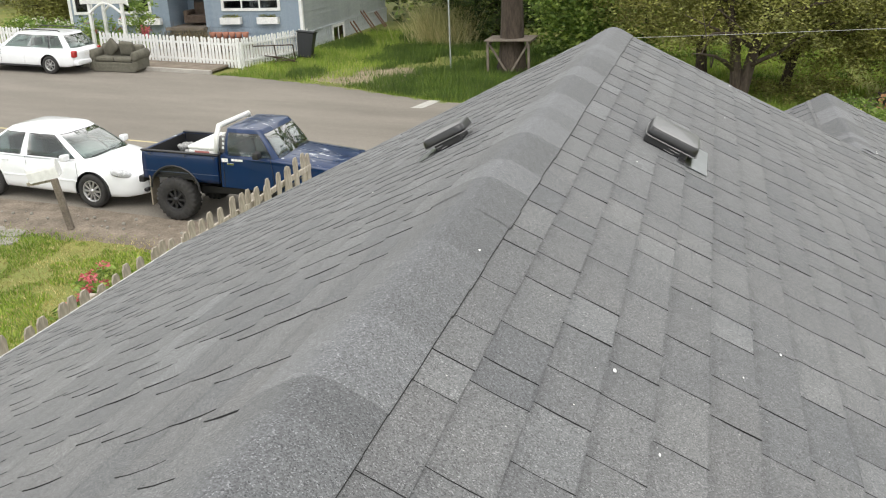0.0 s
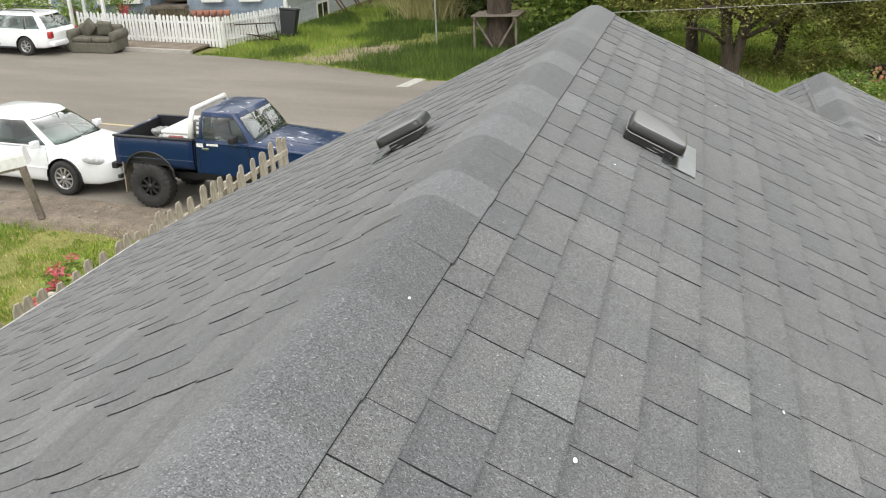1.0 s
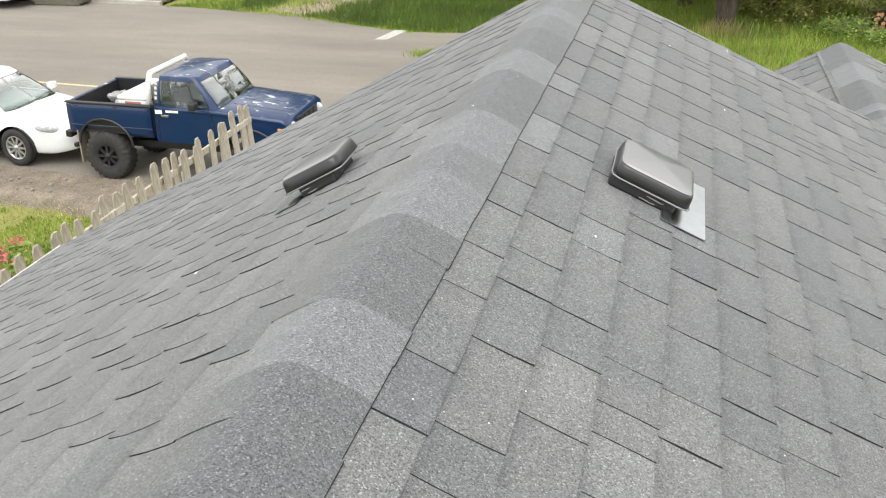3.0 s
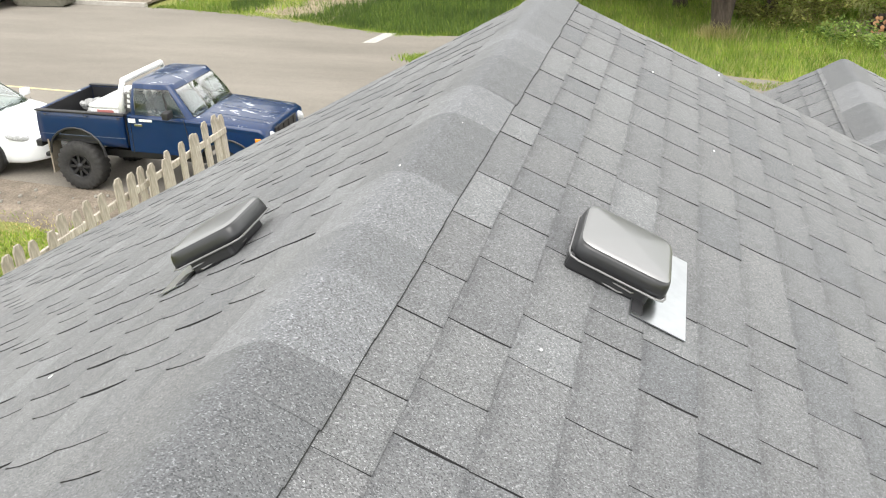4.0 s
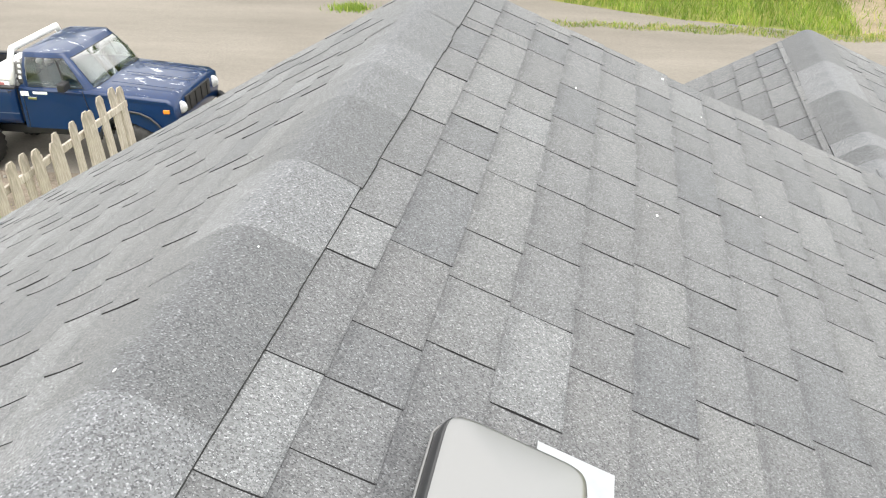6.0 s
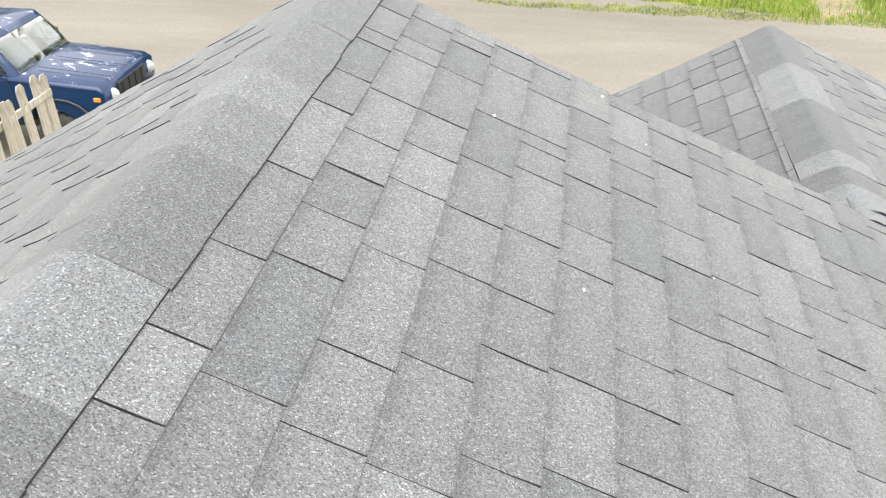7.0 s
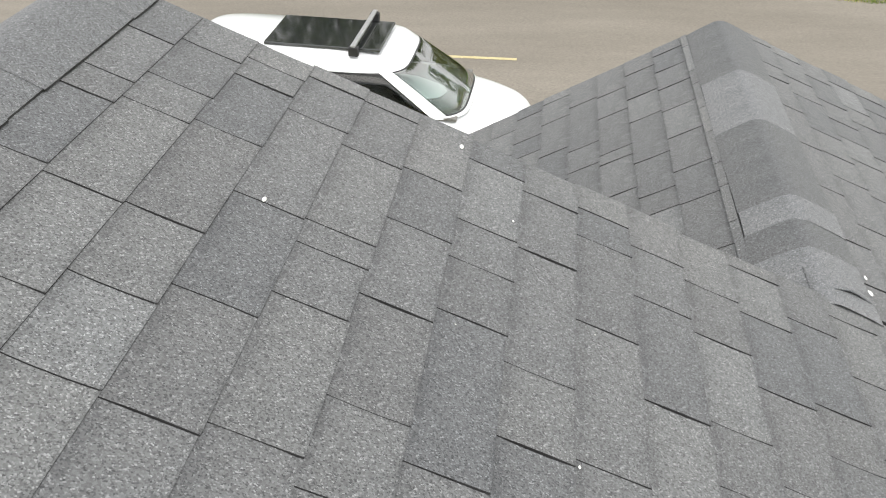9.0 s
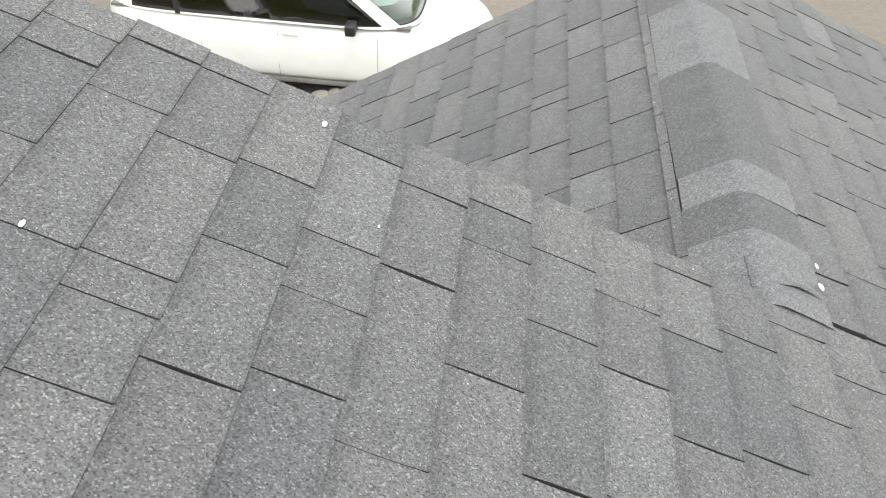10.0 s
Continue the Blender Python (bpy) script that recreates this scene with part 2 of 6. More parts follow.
# ---- main house: gable roof with a lower wing whose outer slope runs on in the same plane ----
T, COS, SIN = math.tan(PITCH), math.cos(PITCH), math.sin(PITCH)
EAVE, RAKE_Y, BACK_Y = 3.95, 7.4, -4.5
WING_X, WING_Y = 1.81, 9.66
WING_Z = RIDGE_Z - T * WING_X
LEN, WING_LEN = EAVE / COS, (EAVE - WING_X) / COS
house = thing("house", Matrix(), "single-storey house with a grey asphalt shingle gable roof", "house")


def slope_m(sx, x0=0.0, z0=RIDGE_Z):
    """Frame of a roof slope: x down the slope, y along the ridge, z off the surface. sx: 1 or -1."""
    return Matrix(((sx * COS, 0, sx * SIN, x0), (0, 1, 0, 0), (-SIN, 0, COS, z0), (0, 0, 0, 1)))


MAIN_R, MAIN_L = slope_m(1), slope_m(-1)
WING_R, WING_L = slope_m(1, WING_X, WING_Z), slope_m(-1, WING_X, WING_Z)
decks = {}
for key, m, y0, y1, ln in (("main_r", MAIN_R, BACK_Y, RAKE_Y - 0.015, LEN), ("main_l", MAIN_L, BACK_Y, RAKE_Y - 0.015, LEN),
                           ("wing_r", WING_R, RAKE_Y - 0.012, WING_Y - 0.015, WING_LEN), ("wing_l", WING_L, RAKE_Y - 0.7, WING_Y - 0.015, WING_LEN)):
    decks[key] = part("roof_slope", boxed(0, ln - 0.01, y0, y1, -0.1, -0.006), SHINGLE_FAR, house, "dark grey laminated asphalt shingle slope")
    decks[key].matrix_world = m
for x0, x1, y0, y1 in ((-3.55, 3.5, -4.1, 7.0), (0.2, 3.5, 7.0, 9.4)):
    part("wall", boxed(x0, x1, y0, y1, -0.3, 3.05), WHITE_PAINT, house)
for y, top, x0, x1 in ((7.0, RIDGE_Z - 0.16, -3.55, 3.5), (-4.1, RIDGE_Z - 0.16, -3.55, 3.5)):
    bm = bmesh.new()
    for yy in (y - 0.1, y):
        bm.faces.new([bm.verts.new(c) for c in ((x0, yy, 3.05), (x1, yy, 3.05), (0, yy, top))])
    part("gable", bm, WHITE_PAINT, house)
for m, ln, y0, y1 in ((MAIN_L, LEN, BACK_Y, RAKE_Y), (MAIN_R, LEN, BACK_Y, WING_Y)):
    bm = boxed(ln - 0.03, ln + 0.022, y0, y1, -0.075, -0.004)
    box(bm, ln + 0.022, ln + 0.034, y0, y1, -0.075, 0.012)
    g = part("drip_edge", bm, surface("white_metal_edge", (0.6, 0.6, 0.58), (0.8, 0.8, 0.78), rough=0.4), house, "white metal drip edge along the eave")
    g.matrix_world = m

# shingles: courses of butted tabs, raised and flat by turns
COURSE = 0.1437
THIN = 0.0008


def tab_shape(w, thick, thin, lift, bow=0.0):
    """Corners of one tab: upper end tucked in, butt end proud and a little dished, sinking from the slot at its start; the cut sides bare asphalt."""
    e = COURSE + 0.004
    pts, n = [], 3
    for i in range(n + 1):
        u = i / n
        base, share = 0.0025 + 0.0015 * u + 0.0012 * u * (u - 1), 0.6 + 0.4 * u
        d = bow * math.sin(math.pi * u)
        pts += [(e * u, d, -0.004), (e * u, w + d, -0.004), (e * u, d, base + thick * share + lift * u), (e * u, w + d, base + thin * share)]
    tops = [(4 * i + 2, 4 * i + 6, 4 * i + 7, 4 * i + 3) for i in range(n)]
    cuts = [(4 * i, 4 * i + 4, 4 * i + 6, 4 * i + 2) for i in range(n)] + [(4 * i + 1, 4 * i + 3, 4 * i + 7, 4 * i + 5) for i in range(n)]
    return pts, tops, cuts + [(4 * n, 4 * n + 1, 4 * n + 3, 4 * n + 2)]


TABS = {}


def tab_mesh(w, thick, thin, lift, bow):
    """Shared mesh of one tab, widths rounded to 5 mm."""
    key = (round(w * 200), thick, round(lift * 10000), bow)
    if key not in TABS:
        pts, top, cut = tab_shape(key[0] / 200 - 0.0015, thick, thin, lift, bow)
        me = bpy.data.meshes.new("shingle")
        me.from_pydata(pts, [], top + cut)
        me.materials.append(SHINGLE)
        me.materials.append(SHINGLE_EDGE)
        for i, p in enumerate(me.polygons):
            p.material_index = 0 if i < len(top) else 1
        TABS[key] = me
    return TABS[key]


def lay_shingles(deck, length, y0, y1, first, near, ragged=0.012, seed=1, thick=0.0027, thin=THIN, known=None, rows_mat=None, bows=(-0.0025, 0.0, 0.002), lifts=(0, 0, 0, 0, 0, 0.0005, 0.001, 0.002)):
    """Covers a slope course by course. known gives, for a course, where its raised tabs begin; the rest fall by chance.
    near(x, y) picks the stretch whose tabs are objects of their own; the others are one joined part."""
    rng = random.Random(seed)
    known = known or {}
    pts, faces, mats, placed = [], [], [], 0
    k = 0
    while first + k * COURSE < length:
        x = first + k * COURSE
        starts = [y for y in known.get(k, ())]
        fill = []
        y = y0 - 0.35 + rng.random() * 0.3
        edges = starts + [y1 + 0.4]
        while y < y1:
            following = min([q for q in edges if q > y + 1e-6], default=y1 + 0.4)
            if following - y > 0.42:
                fill.append(y)
                y += rng.choice((0.17, 0.2, 0.24, 0.27, 0.3, 0.34))
            else:
                if not starts or y < starts[0] or y > starts[-1] or following > y1:
                    fill.append(y)
                y = following if following < y1 else y1
                while y in starts and y < y1:
                    nxt = min([q for q in edges if q > y + 1e-6])
                    if nxt - y > 0.5:
                        y += rng.choice((0.2, 0.24, 0.28))
                    else:
                        y = nxt
        starts = sorted(set(starts + fill))
        k += 1
        for c0, c1 in zip(starts, starts[1:] + [y1 + 0.25]):
            c0 = max(c0, y0)
            if c1 > y1 - 0.05:
                c1 = y1 + rng.uniform(-ragged, ragged)
            if c1 - c0 < 0.02:
                continue
            lift = rng.choice(lifts)
            bow = rng.choice(bows)
            shift = rng.uniform(-0.0025, 0.0025)
            if near(x, c0) and placed < 300 and c1 < y1 - 0.05:
                ob = new("shingle", tab_mesh(c1 - c0, thick, thin, lift, bow))
                ob.parent = deck
                ob.location = (x + shift, c0, 0)
                placed += 1
            else:
                p, top, cut = tab_shape(c1 - c0 - 0.0015, thick, thin, lift, bow)
                n0 = len(pts)
                pts += [(a + x + shift, b + c0, c) for a, b, c in p]
                for f in top + cut:
                    faces.append([i + n0 for i in f])
                    mats.append(0 if f in top else 1)
            if c1 > y1 - 0.05:
                break
    me = bpy.data.meshes.new("shingle_field")
    me.from_pydata(pts, [], faces)
    me.materials.append(rows_mat or SHINGLE_FAR)
    me.materials.append(SHINGLE_EDGE)
    me.polygons.foreach_set("material_index", mats)
    rows = new("shingle_field", me)
    rows.parent = deck
    tagged(rows, "rows of dark grey laminated shingles", kind="stuff")


# ridge caps: bent plates lapped along the ridge, the butts looking away from the back gable
CAP = 0.146


def cap_mesh(half, bend=0.05, name="ridge_cap"):
    """One bent cap plate, rounded over the ridge, with bare cut edges at both sides."""
    bm = bmesh.new()
    n, rings = 10, []
    for y, lift in ((-0.002, 0.0), (CAP * 0.5, 0.0004), (CAP, 0.0008)):
        ring = []
        for i in range(-n, n + 1):
            s = i / n * half
            r = bend
            a = abs(s)
            drop = (a * a / (2 * r) if a < r else a - r / 2) * SIN
            body = 0.0108 + 0.006 * (1 - (a / half) ** 3)
            ring.append(bm.verts.new((s * COS, y, body - r * SIN * 0.5 - drop + lift)))
        rings.append(ring)
    for a, b in zip(rings, rings[1:]):
        for i in range(2 * n):
            bm.faces.new((a[i], a[i + 1], b[i + 1], b[i])).smooth = True
    for side in (0, -1):
        top = [bm.verts.new(r[side].co) for r in rings]
        low = [bm.verts.new(r[side].co + Vector((0, 0, -0.0045))) for r in rings]
        for i in range(2):
            bm.faces.new((top[i], top[i + 1], low[i + 1], low[i])).material_index = 1
    me = bpy.data.meshes.new(name)
    bm.to_mesh(me)
    bm.free()
    return me


def cap_run(deck, m, y0, seed, meshes, runs):
    """Caps from y0 on; runs of neighbours (where they end, tone) were cut from one shingle."""
    rng = random.Random(seed)
    inv = deck.matrix_world.inverted()
    for y1, kind in runs:
        count = max(1, round((y1 - y0) / CAP))
        step = (y1 - y0) / count
        for k in range(count):
            ob = new("ridge_cap", meshes[kind])
            ob.parent = deck
            ob.matrix_parent_inverse = inv
            ob.matrix_world = m @ pose(rng.uniform(-0.003, 0.003), y0 + k * step, 0, 0, 0, rng.uniform(-0.5, 0.5)) @ Matrix.Diagonal((1, step / CAP, 1, 1))
        y0 = y1


CAP_MESHES, WING_CAPS = [], []
for tone, wing_tone in ((0.84, 0.82), (0.99, 1.0), (1.17, 1.25)):
    for grade, bend, store in ((tone, 0.06, CAP_MESHES), (wing_tone, 0.04, WING_CAPS)):
        cm = shingle_mat("ridge_cap_granules", "fixed")
        bs = cm.node_tree.nodes["Principled BSDF"]
        src = bs.inputs["Base Color"].links[0].from_socket
        cm.node_tree.links.new(mix(cm.node_tree.nodes, cm.node_tree.links, src, (grade * 0.99, grade, grade * 1.015), 1.0, "MULTIPLY"), bs.inputs["Base Color"])
        me = cap_mesh(0.165, bend)
        me.materials.append(cm)
        me.materials.append(SHINGLE_EDGE)
        store.append(me)

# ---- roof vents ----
# one enamel in two copies: sides dulled as if shaded, top glossed as if sky-lit
HOOD_SHADED = plain("vent_enamel_shaded", (0.012, 0.0125, 0.014), 0.3)
HOOD_SHADED.node_tree.nodes["Principled BSDF"].inputs["IOR"].default_value = 1.6
HOOD_LIT = plain("vent_enamel_lit", (0.02, 0.021, 0.022), 0.36)
HOOD_LIT.node_tree.nodes["Principled BSDF"].inputs["IOR"].default_value = 3.6
FLASHING = plain("galvanised_flashing", (0.47, 0.485, 0.5), 0.28, 1.0)
BLACK = plain("black_plastic", (0.02, 0.02, 0.022), 0.45)
WIRE = plain("bright_wire", (0.2, 0.2, 0.2), 0.35, 0.3)


def roof_vent(m, label, sheet_x=0.21, sheet_y=(-0.215, 0.22), wide=(-0.128, 0.135), deep=(-0.146, 0.119), inset=0.001):
    """Box vent: flashing sheet, round-cornered hood on a slotted collar."""
    v = thing("roof_vent", m, label, "roof vent", "roof vents")
    part("flange", boxed(0.06, sheet_x, *sheet_y, 0.0095, 0.012), FLASHING, v, "flat bare metal flashing sheet")
    cx, cy, rx, ry = (wide[0] + wide[1]) / 2, (deep[0] + deep[1]) / 2, (wide[1] - wide[0]) / 2, (deep[1] - deep[0]) / 2
    part("collar", boxed(wide[0] + inset, wide[1] - 0.037 - inset * 0.4, deep[0] + 0.006, deep[1] - 0.025, 0.0, 0.05, 0.012, 2), BLACK, v, "black slotted collar under the hood")
    # black strip stands in for the soft shade beside the collar
    part("sealant", boxed(0.062, 0.092, sheet_y[0] + 0.012, deep[0] + 0.03, 0.012, 0.0145, 0.001, 1), BLACK, v, "black strip painting the hood's soft shade on the flashing")
    bm = bmesh.new()
    rings = []
    for z, q in ((0.042, 1.0), (0.056, 0.998), (0.068, 0.988), (0.079, 0.966), (0.087, 0.932), (0.0922, 0.885), (0.0945, 0.83)):
        ring = []
        for k in range(64):
            c, s = math.cos(k * math.tau / 64), math.sin(k * math.tau / 64)
            ring.append(bm.verts.new((cx + rx * q * math.copysign(abs(c) ** 0.26, c), cy + ry * q * math.copysign(abs(s) ** 0.26, s), z)))
        rings.append(ring)
    for r0, r1 in zip(rings, rings[1:]):
        for k in range(64):
            bm.faces.new((r0[k], r0[(k + 1) % 64], r1[(k + 1) % 64], r1[k]))
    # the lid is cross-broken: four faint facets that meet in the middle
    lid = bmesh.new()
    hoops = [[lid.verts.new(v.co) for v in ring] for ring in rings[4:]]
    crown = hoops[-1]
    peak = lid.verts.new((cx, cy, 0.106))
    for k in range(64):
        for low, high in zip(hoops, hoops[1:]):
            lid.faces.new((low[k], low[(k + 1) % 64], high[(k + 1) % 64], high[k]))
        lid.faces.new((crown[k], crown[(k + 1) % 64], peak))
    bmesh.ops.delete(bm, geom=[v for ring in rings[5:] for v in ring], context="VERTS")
    part("lid", lid, HOOD_LIT, v, "top of the hood, sky brightness put into its gloss", smooth=True)
    hood = part("hood", bm, HOOD_SHADED, v, "sides of the hood, same enamel with gloss lowered to look shaded", smooth=True)
    so = hood.modifiers.new("shell", "SOLIDIFY")
    so.thickness = 0.003
    ring = [(cx + rx * u * 1.007, cy + ry * w * 1.007) for u, w in ((-1, -0.8), (-0.95, -0.94), (-0.78, -1), (0.78, -1), (0.95, -0.94), (1, -0.8), (1, 0.8), (0.95, 0.94), (0.78, 1), (-0.78, 1), (-0.95, 0.94), (-1, 0.8), (-1, -0.8))]
    part("rim", tube([(x, y, 0.042) for x, y in ring], 0.003, 6), WIRE, v, "bright rolled rim")
    for k, z in enumerate((0.016, 0.03)):
        part("louver", tube([(wide[0] + inset + 0.001, -0.04, z), (wide[0] + inset + 0.003, deep[0] + 0.02, z), (0.02 + 0.03 * k, deep[0] + 0.003, z - 0.004), (wide[1] - 0.05, deep[0] + 0.025, z)], 0.0022, 6), WIRE, v)
    return v


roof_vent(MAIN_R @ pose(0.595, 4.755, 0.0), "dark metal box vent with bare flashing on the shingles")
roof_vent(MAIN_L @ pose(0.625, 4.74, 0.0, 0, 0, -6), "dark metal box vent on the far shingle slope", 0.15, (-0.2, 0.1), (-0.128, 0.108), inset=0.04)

# small pale droppings and a lifted cap end
for i, (m, x, y, r) in enumerate(((MAIN_R, 0.576, 2.324, 0.011), (MAIN_R, 1.079, 2.957, 0.009), (MAIN_R, 0.719, 2.06, 0.007), (MAIN_R, 0.943, 2.666, 0.005), (MAIN_R, 0.123, 2.58, 0.007), (MAIN_R, 0.613, 6.775, 0.009), (MAIN_R, 0.96, 7.319, 0.011), (MAIN_R, 0.911, 6.089, 0.008), (MAIN_R, 1.28, 6.42, 0.005), (MAIN_R, 1.114, 7.087, 0.005), (MAIN_R, 0.05, 5.156, 0.011), (MAIN_R, 0.473, 4.213, 0.007), (MAIN_R, 2.168, 7.505, 0.015), (MAIN_R, 2.176, 7.585, 0.011), (MAIN_L, 0.9, 4.2, 0.009), (MAIN_L, 0.11, 2.15, 0.006), (MAIN_L, 0.021, 4.742, 0.006))):
    bm = bmesh.new()
    bmesh.ops.create_icosphere(bm, subdivisions=2, radius=r * 0.48)
    for v in bm.verts:
        v.co = Vector((v.co.x * 1.0, v.co.y * 1.9, v.co.z * 0.35)) * (1 + 0.5 * noise.noise(v.co * 90 + Vector((i, 0, 0))))
    d = part("bird_dropping", bm, WHITE_PAINT, smooth=True)
    d.matrix_world = m @ pose(x, y, 0.02 if y > 7.45 else 0.012 if x < 0.15 else 0.008)
    tagged(d, "small white bird dropping dried on the shingles", "dropping", "droppings")
bm = bmesh.new()
grid = [[bm.verts.new((0.205 * i / 6, 0.025 * i / 6 + 0.012 * math.sin(2.6 * i / 6) + 0.12 * j / 5, -0.003 - 0.016 * max(0, 1 - i / 3) ** 2 + 0.021 * (1 - j / 5) ** 1.5 * math.sin(math.pi * i / 6))) for i in range(7)] for j in range(6)]
for g0, g1 in zip(grid, grid[1:]):
    for i in range(6):
        bm.faces.new((g0[i], g0[i + 1], g1[i + 1], g1[i])).smooth = True
endcap = part("cap_end", bm, [WING_CAPS[2].materials[0], SHINGLE_EDGE], house, "pale loose cap end where the lower ridge dies out")
endcap.matrix_world = MAIN_R @ pose(1.988, 7.44, 0.004)
em = endcap.modifiers.new("shell", "SOLIDIFY")
em.thickness, em.material_offset_rim = 0.0035, 0
# a narrow strip of cut shingles beside the lower ridge's caps
y = RAKE_Y + 0.02
while y < WING_Y - 0.1:
    ln = random.Random(int(y * 100)).uniform(0.14, 0.3)
    bm = boxed(0.163, 0.193, y, min(y + ln, WING_Y - 0.01), 0.0, 0.0105)
    for f in bm.faces:
        f.normal_update()
        f.material_index = 0 if f.normal.z > 0.5 else 1
    part("starter_strip", bm, [SHINGLE, SHINGLE_EDGE], house).matrix_world = WING_L
    y += ln + 0.003

# ---- vehicles ----
def car_paint(name, colour, wear=None):
    m, n, l, b = node_mat(name, 0.28)
    b.inputs["Coat Weight"].default_value, b.inputs["Coat Roughness"].default_value = 1.0, 0.05
    dust = ramp(n, l, noise_tex(n, l, 3.0, 5.0, 0.6), [(0.3, tuple(c * 0.93 for c in colour)), (0.7, colour)])
    if wear:
        f = noise_tex(n, l, 4.5, 6.0, 0.75, (0.6, 1.5, 0.6))
        peel = n.new("ShaderNodeValToRGB")
        peel.color_ramp.elements[0].position, peel.color_ramp.elements[1].position = 0.585, 0.63
        l.new(f, peel.inputs[0])
        geo = n.new("ShaderNodeNewGeometry")
        sep = n.new("ShaderNodeSeparateXYZ")
        l.new(geo.outputs["Normal"], sep.inputs[0])
        up = n.new("ShaderNodeMapRange")
        up.inputs[1].default_value, up.inputs[2].default_value = 0.7, 0.9
        l.new(sep.outputs[2], up.inputs[0])
        both = n.new("ShaderNodeMath")
        both.operation = "MULTIPLY"
        l.new(peel.outputs[0], both.inputs[0])
        l.new(up.outputs[0], both.inputs[1])
        dust = mix(n, l, dust, wear, both.outputs[0])
        b.inputs["Coat Weight"].default_value, b.inputs["Specular IOR Level"].default_value = 0.65, 0.25
    l.new(dust, b.inputs["Base Color"])
    return m


def glass_mat(name, tint, gain=1.0):
    """Clear tinted sheet: see-through, with a mirror gloss that grows towards a glancing view."""
    m, n, l, b = node_mat(name, 0.02)
    clear, gloss, mx, lw = n.new("ShaderNodeBsdfTransparent"), n.new("ShaderNodeBsdfGlossy"), n.new("ShaderNodeMixShader"), n.new("ShaderNodeLayerWeight")
    clear.inputs[0].default_value = (*tint, 1)
    gloss.inputs["Roughness"].default_value = 0.03
    lw.inputs["Blend"].default_value = 0.5
    curve = n.new("ShaderNodeMath")
    curve.operation, curve.inputs[1].default_value = "POWER", 2.0
    amount = n.new("ShaderNodeMath")
    amount.operation, amount.inputs[1].default_value, amount.inputs[2].default_value = "MULTIPLY_ADD", 0.6 * gain, 0.05
    l.new(lw.outputs["Facing"], curve.inputs[0])
    l.new(curve.outputs[0], amount.inputs[0])
    l.new(amount.outputs[0], mx.inputs[0])
    l.new(clear.outputs[0], mx.inputs[1])
    l.new(gloss.outputs[0], mx.inputs[2])
    l.new(mx.outputs[0], n["Material Output"].inputs[0])
    n.remove(b)
    return m


WHITE_CAR = car_paint("white_car_paint", (0.84, 0.86, 0.88))
BLUE_CAR = car_paint("faded_blue_paint", (0.0015, 0.02, 0.08), (0.55, 0.58, 0.62))
PALE_GLASS = glass_mat("clear_side_glass", (0.72, 0.78, 0.76), 0.8)
AUTO_GLASS = glass_mat("car_glass", (0.8, 0.86, 0.84), 1.7)
BLACK_GLASS = glass_mat("black_privacy_glass", (0.16, 0.17, 0.17), 0.5)
DARK_GLASS = glass_mat("tinted_side_glass", (0.5, 0.54, 0.54), 0.8)
TYRE = surface("tyre_rubber", (0.018, 0.018, 0.019), (0.045, 0.043, 0.04), scale=12, grain=60, rough=0.85)
ALLOY = plain("alloy_rim", (0.55, 0.55, 0.56), 0.35, 0.8)
STEEL_BLACK = plain("black_steel_rim", (0.03, 0.03, 0.032), 0.5, 0.4)
TRIM_GREY = surface("grey_cabin_trim", (0.12, 0.12, 0.115), (0.24, 0.235, 0.22), scale=6, rough=0.85)
LENS_CLEAR = surface("headlight_lens", (0.34, 0.35, 0.36), (0.75, 0.76, 0.77), scale=16, grain=50, rough=0.15, relief=0.0)
LENS_RED = plain("red_tail_lens", (0.4, 0.02, 0.02), 0.15, 0.0, 1.0)
LENS_AMBER = plain("amber_lens", (0.75, 0.25, 0.03), 0.2, 0.0, 1.0)
CHROME = plain("chrome", (0.65, 0.65, 0.66), 0.15, 1.0)


def side_body(profile, width, length, crown=0.03, plan=0.1, round_edge=0.05, cx=0.0, y_cut=None):
    """A body lofted across its width from a side outline; ends drawn in in plan, shoulders rounded."""
    bm = bmesh.new()
    zs = [z for x, z in profile]
    zmid = (min(zs) + max(zs)) / 2
    rings = []
    for f, shrink in ((-1.0, 1.0), (-0.975, 0.45), (-0.93, 0.1), (-0.6, 0.0), (0.0, 0.0), (0.6, 0.0), (0.93, 0.1), (0.975, 0.45), (1.0, 1.0)):
        ring = []
        for x, z in profile:
            u = min(1.0, abs(x - cx) / (length / 2))
            y = f * width / 2 * (1 - plan * u ** 3.2) * (1 - 0.05 * max(0, (z - zmid)))
            zz = z - (round_edge * shrink if z > zmid else 0) + crown * (1 - f * f) * (1 if z > zmid else 0)
            xx = x - math.copysign(round_edge * shrink * (u ** 6), x - cx)
            ring.append(bm.verts.new((xx, y, zz)))
        rings.append(ring)
    n = len(profile)
    for a, b in zip(rings, rings[1:]):
        for i in range(n):
            bm.faces.new((a[i], a[(i + 1) % n], b[(i + 1) % n], b[i])).smooth = True
    for ring, flip in ((rings[0], False), (rings[-1], True)):
        f = bm.faces.new(ring[::-1] if flip else ring)
        bmesh.ops.triangulate(bm, faces=[f], ngon_method="EAR_CLIP")
    bmesh.ops.recalc_face_normals(bm, faces=bm.faces[:])
    return bm


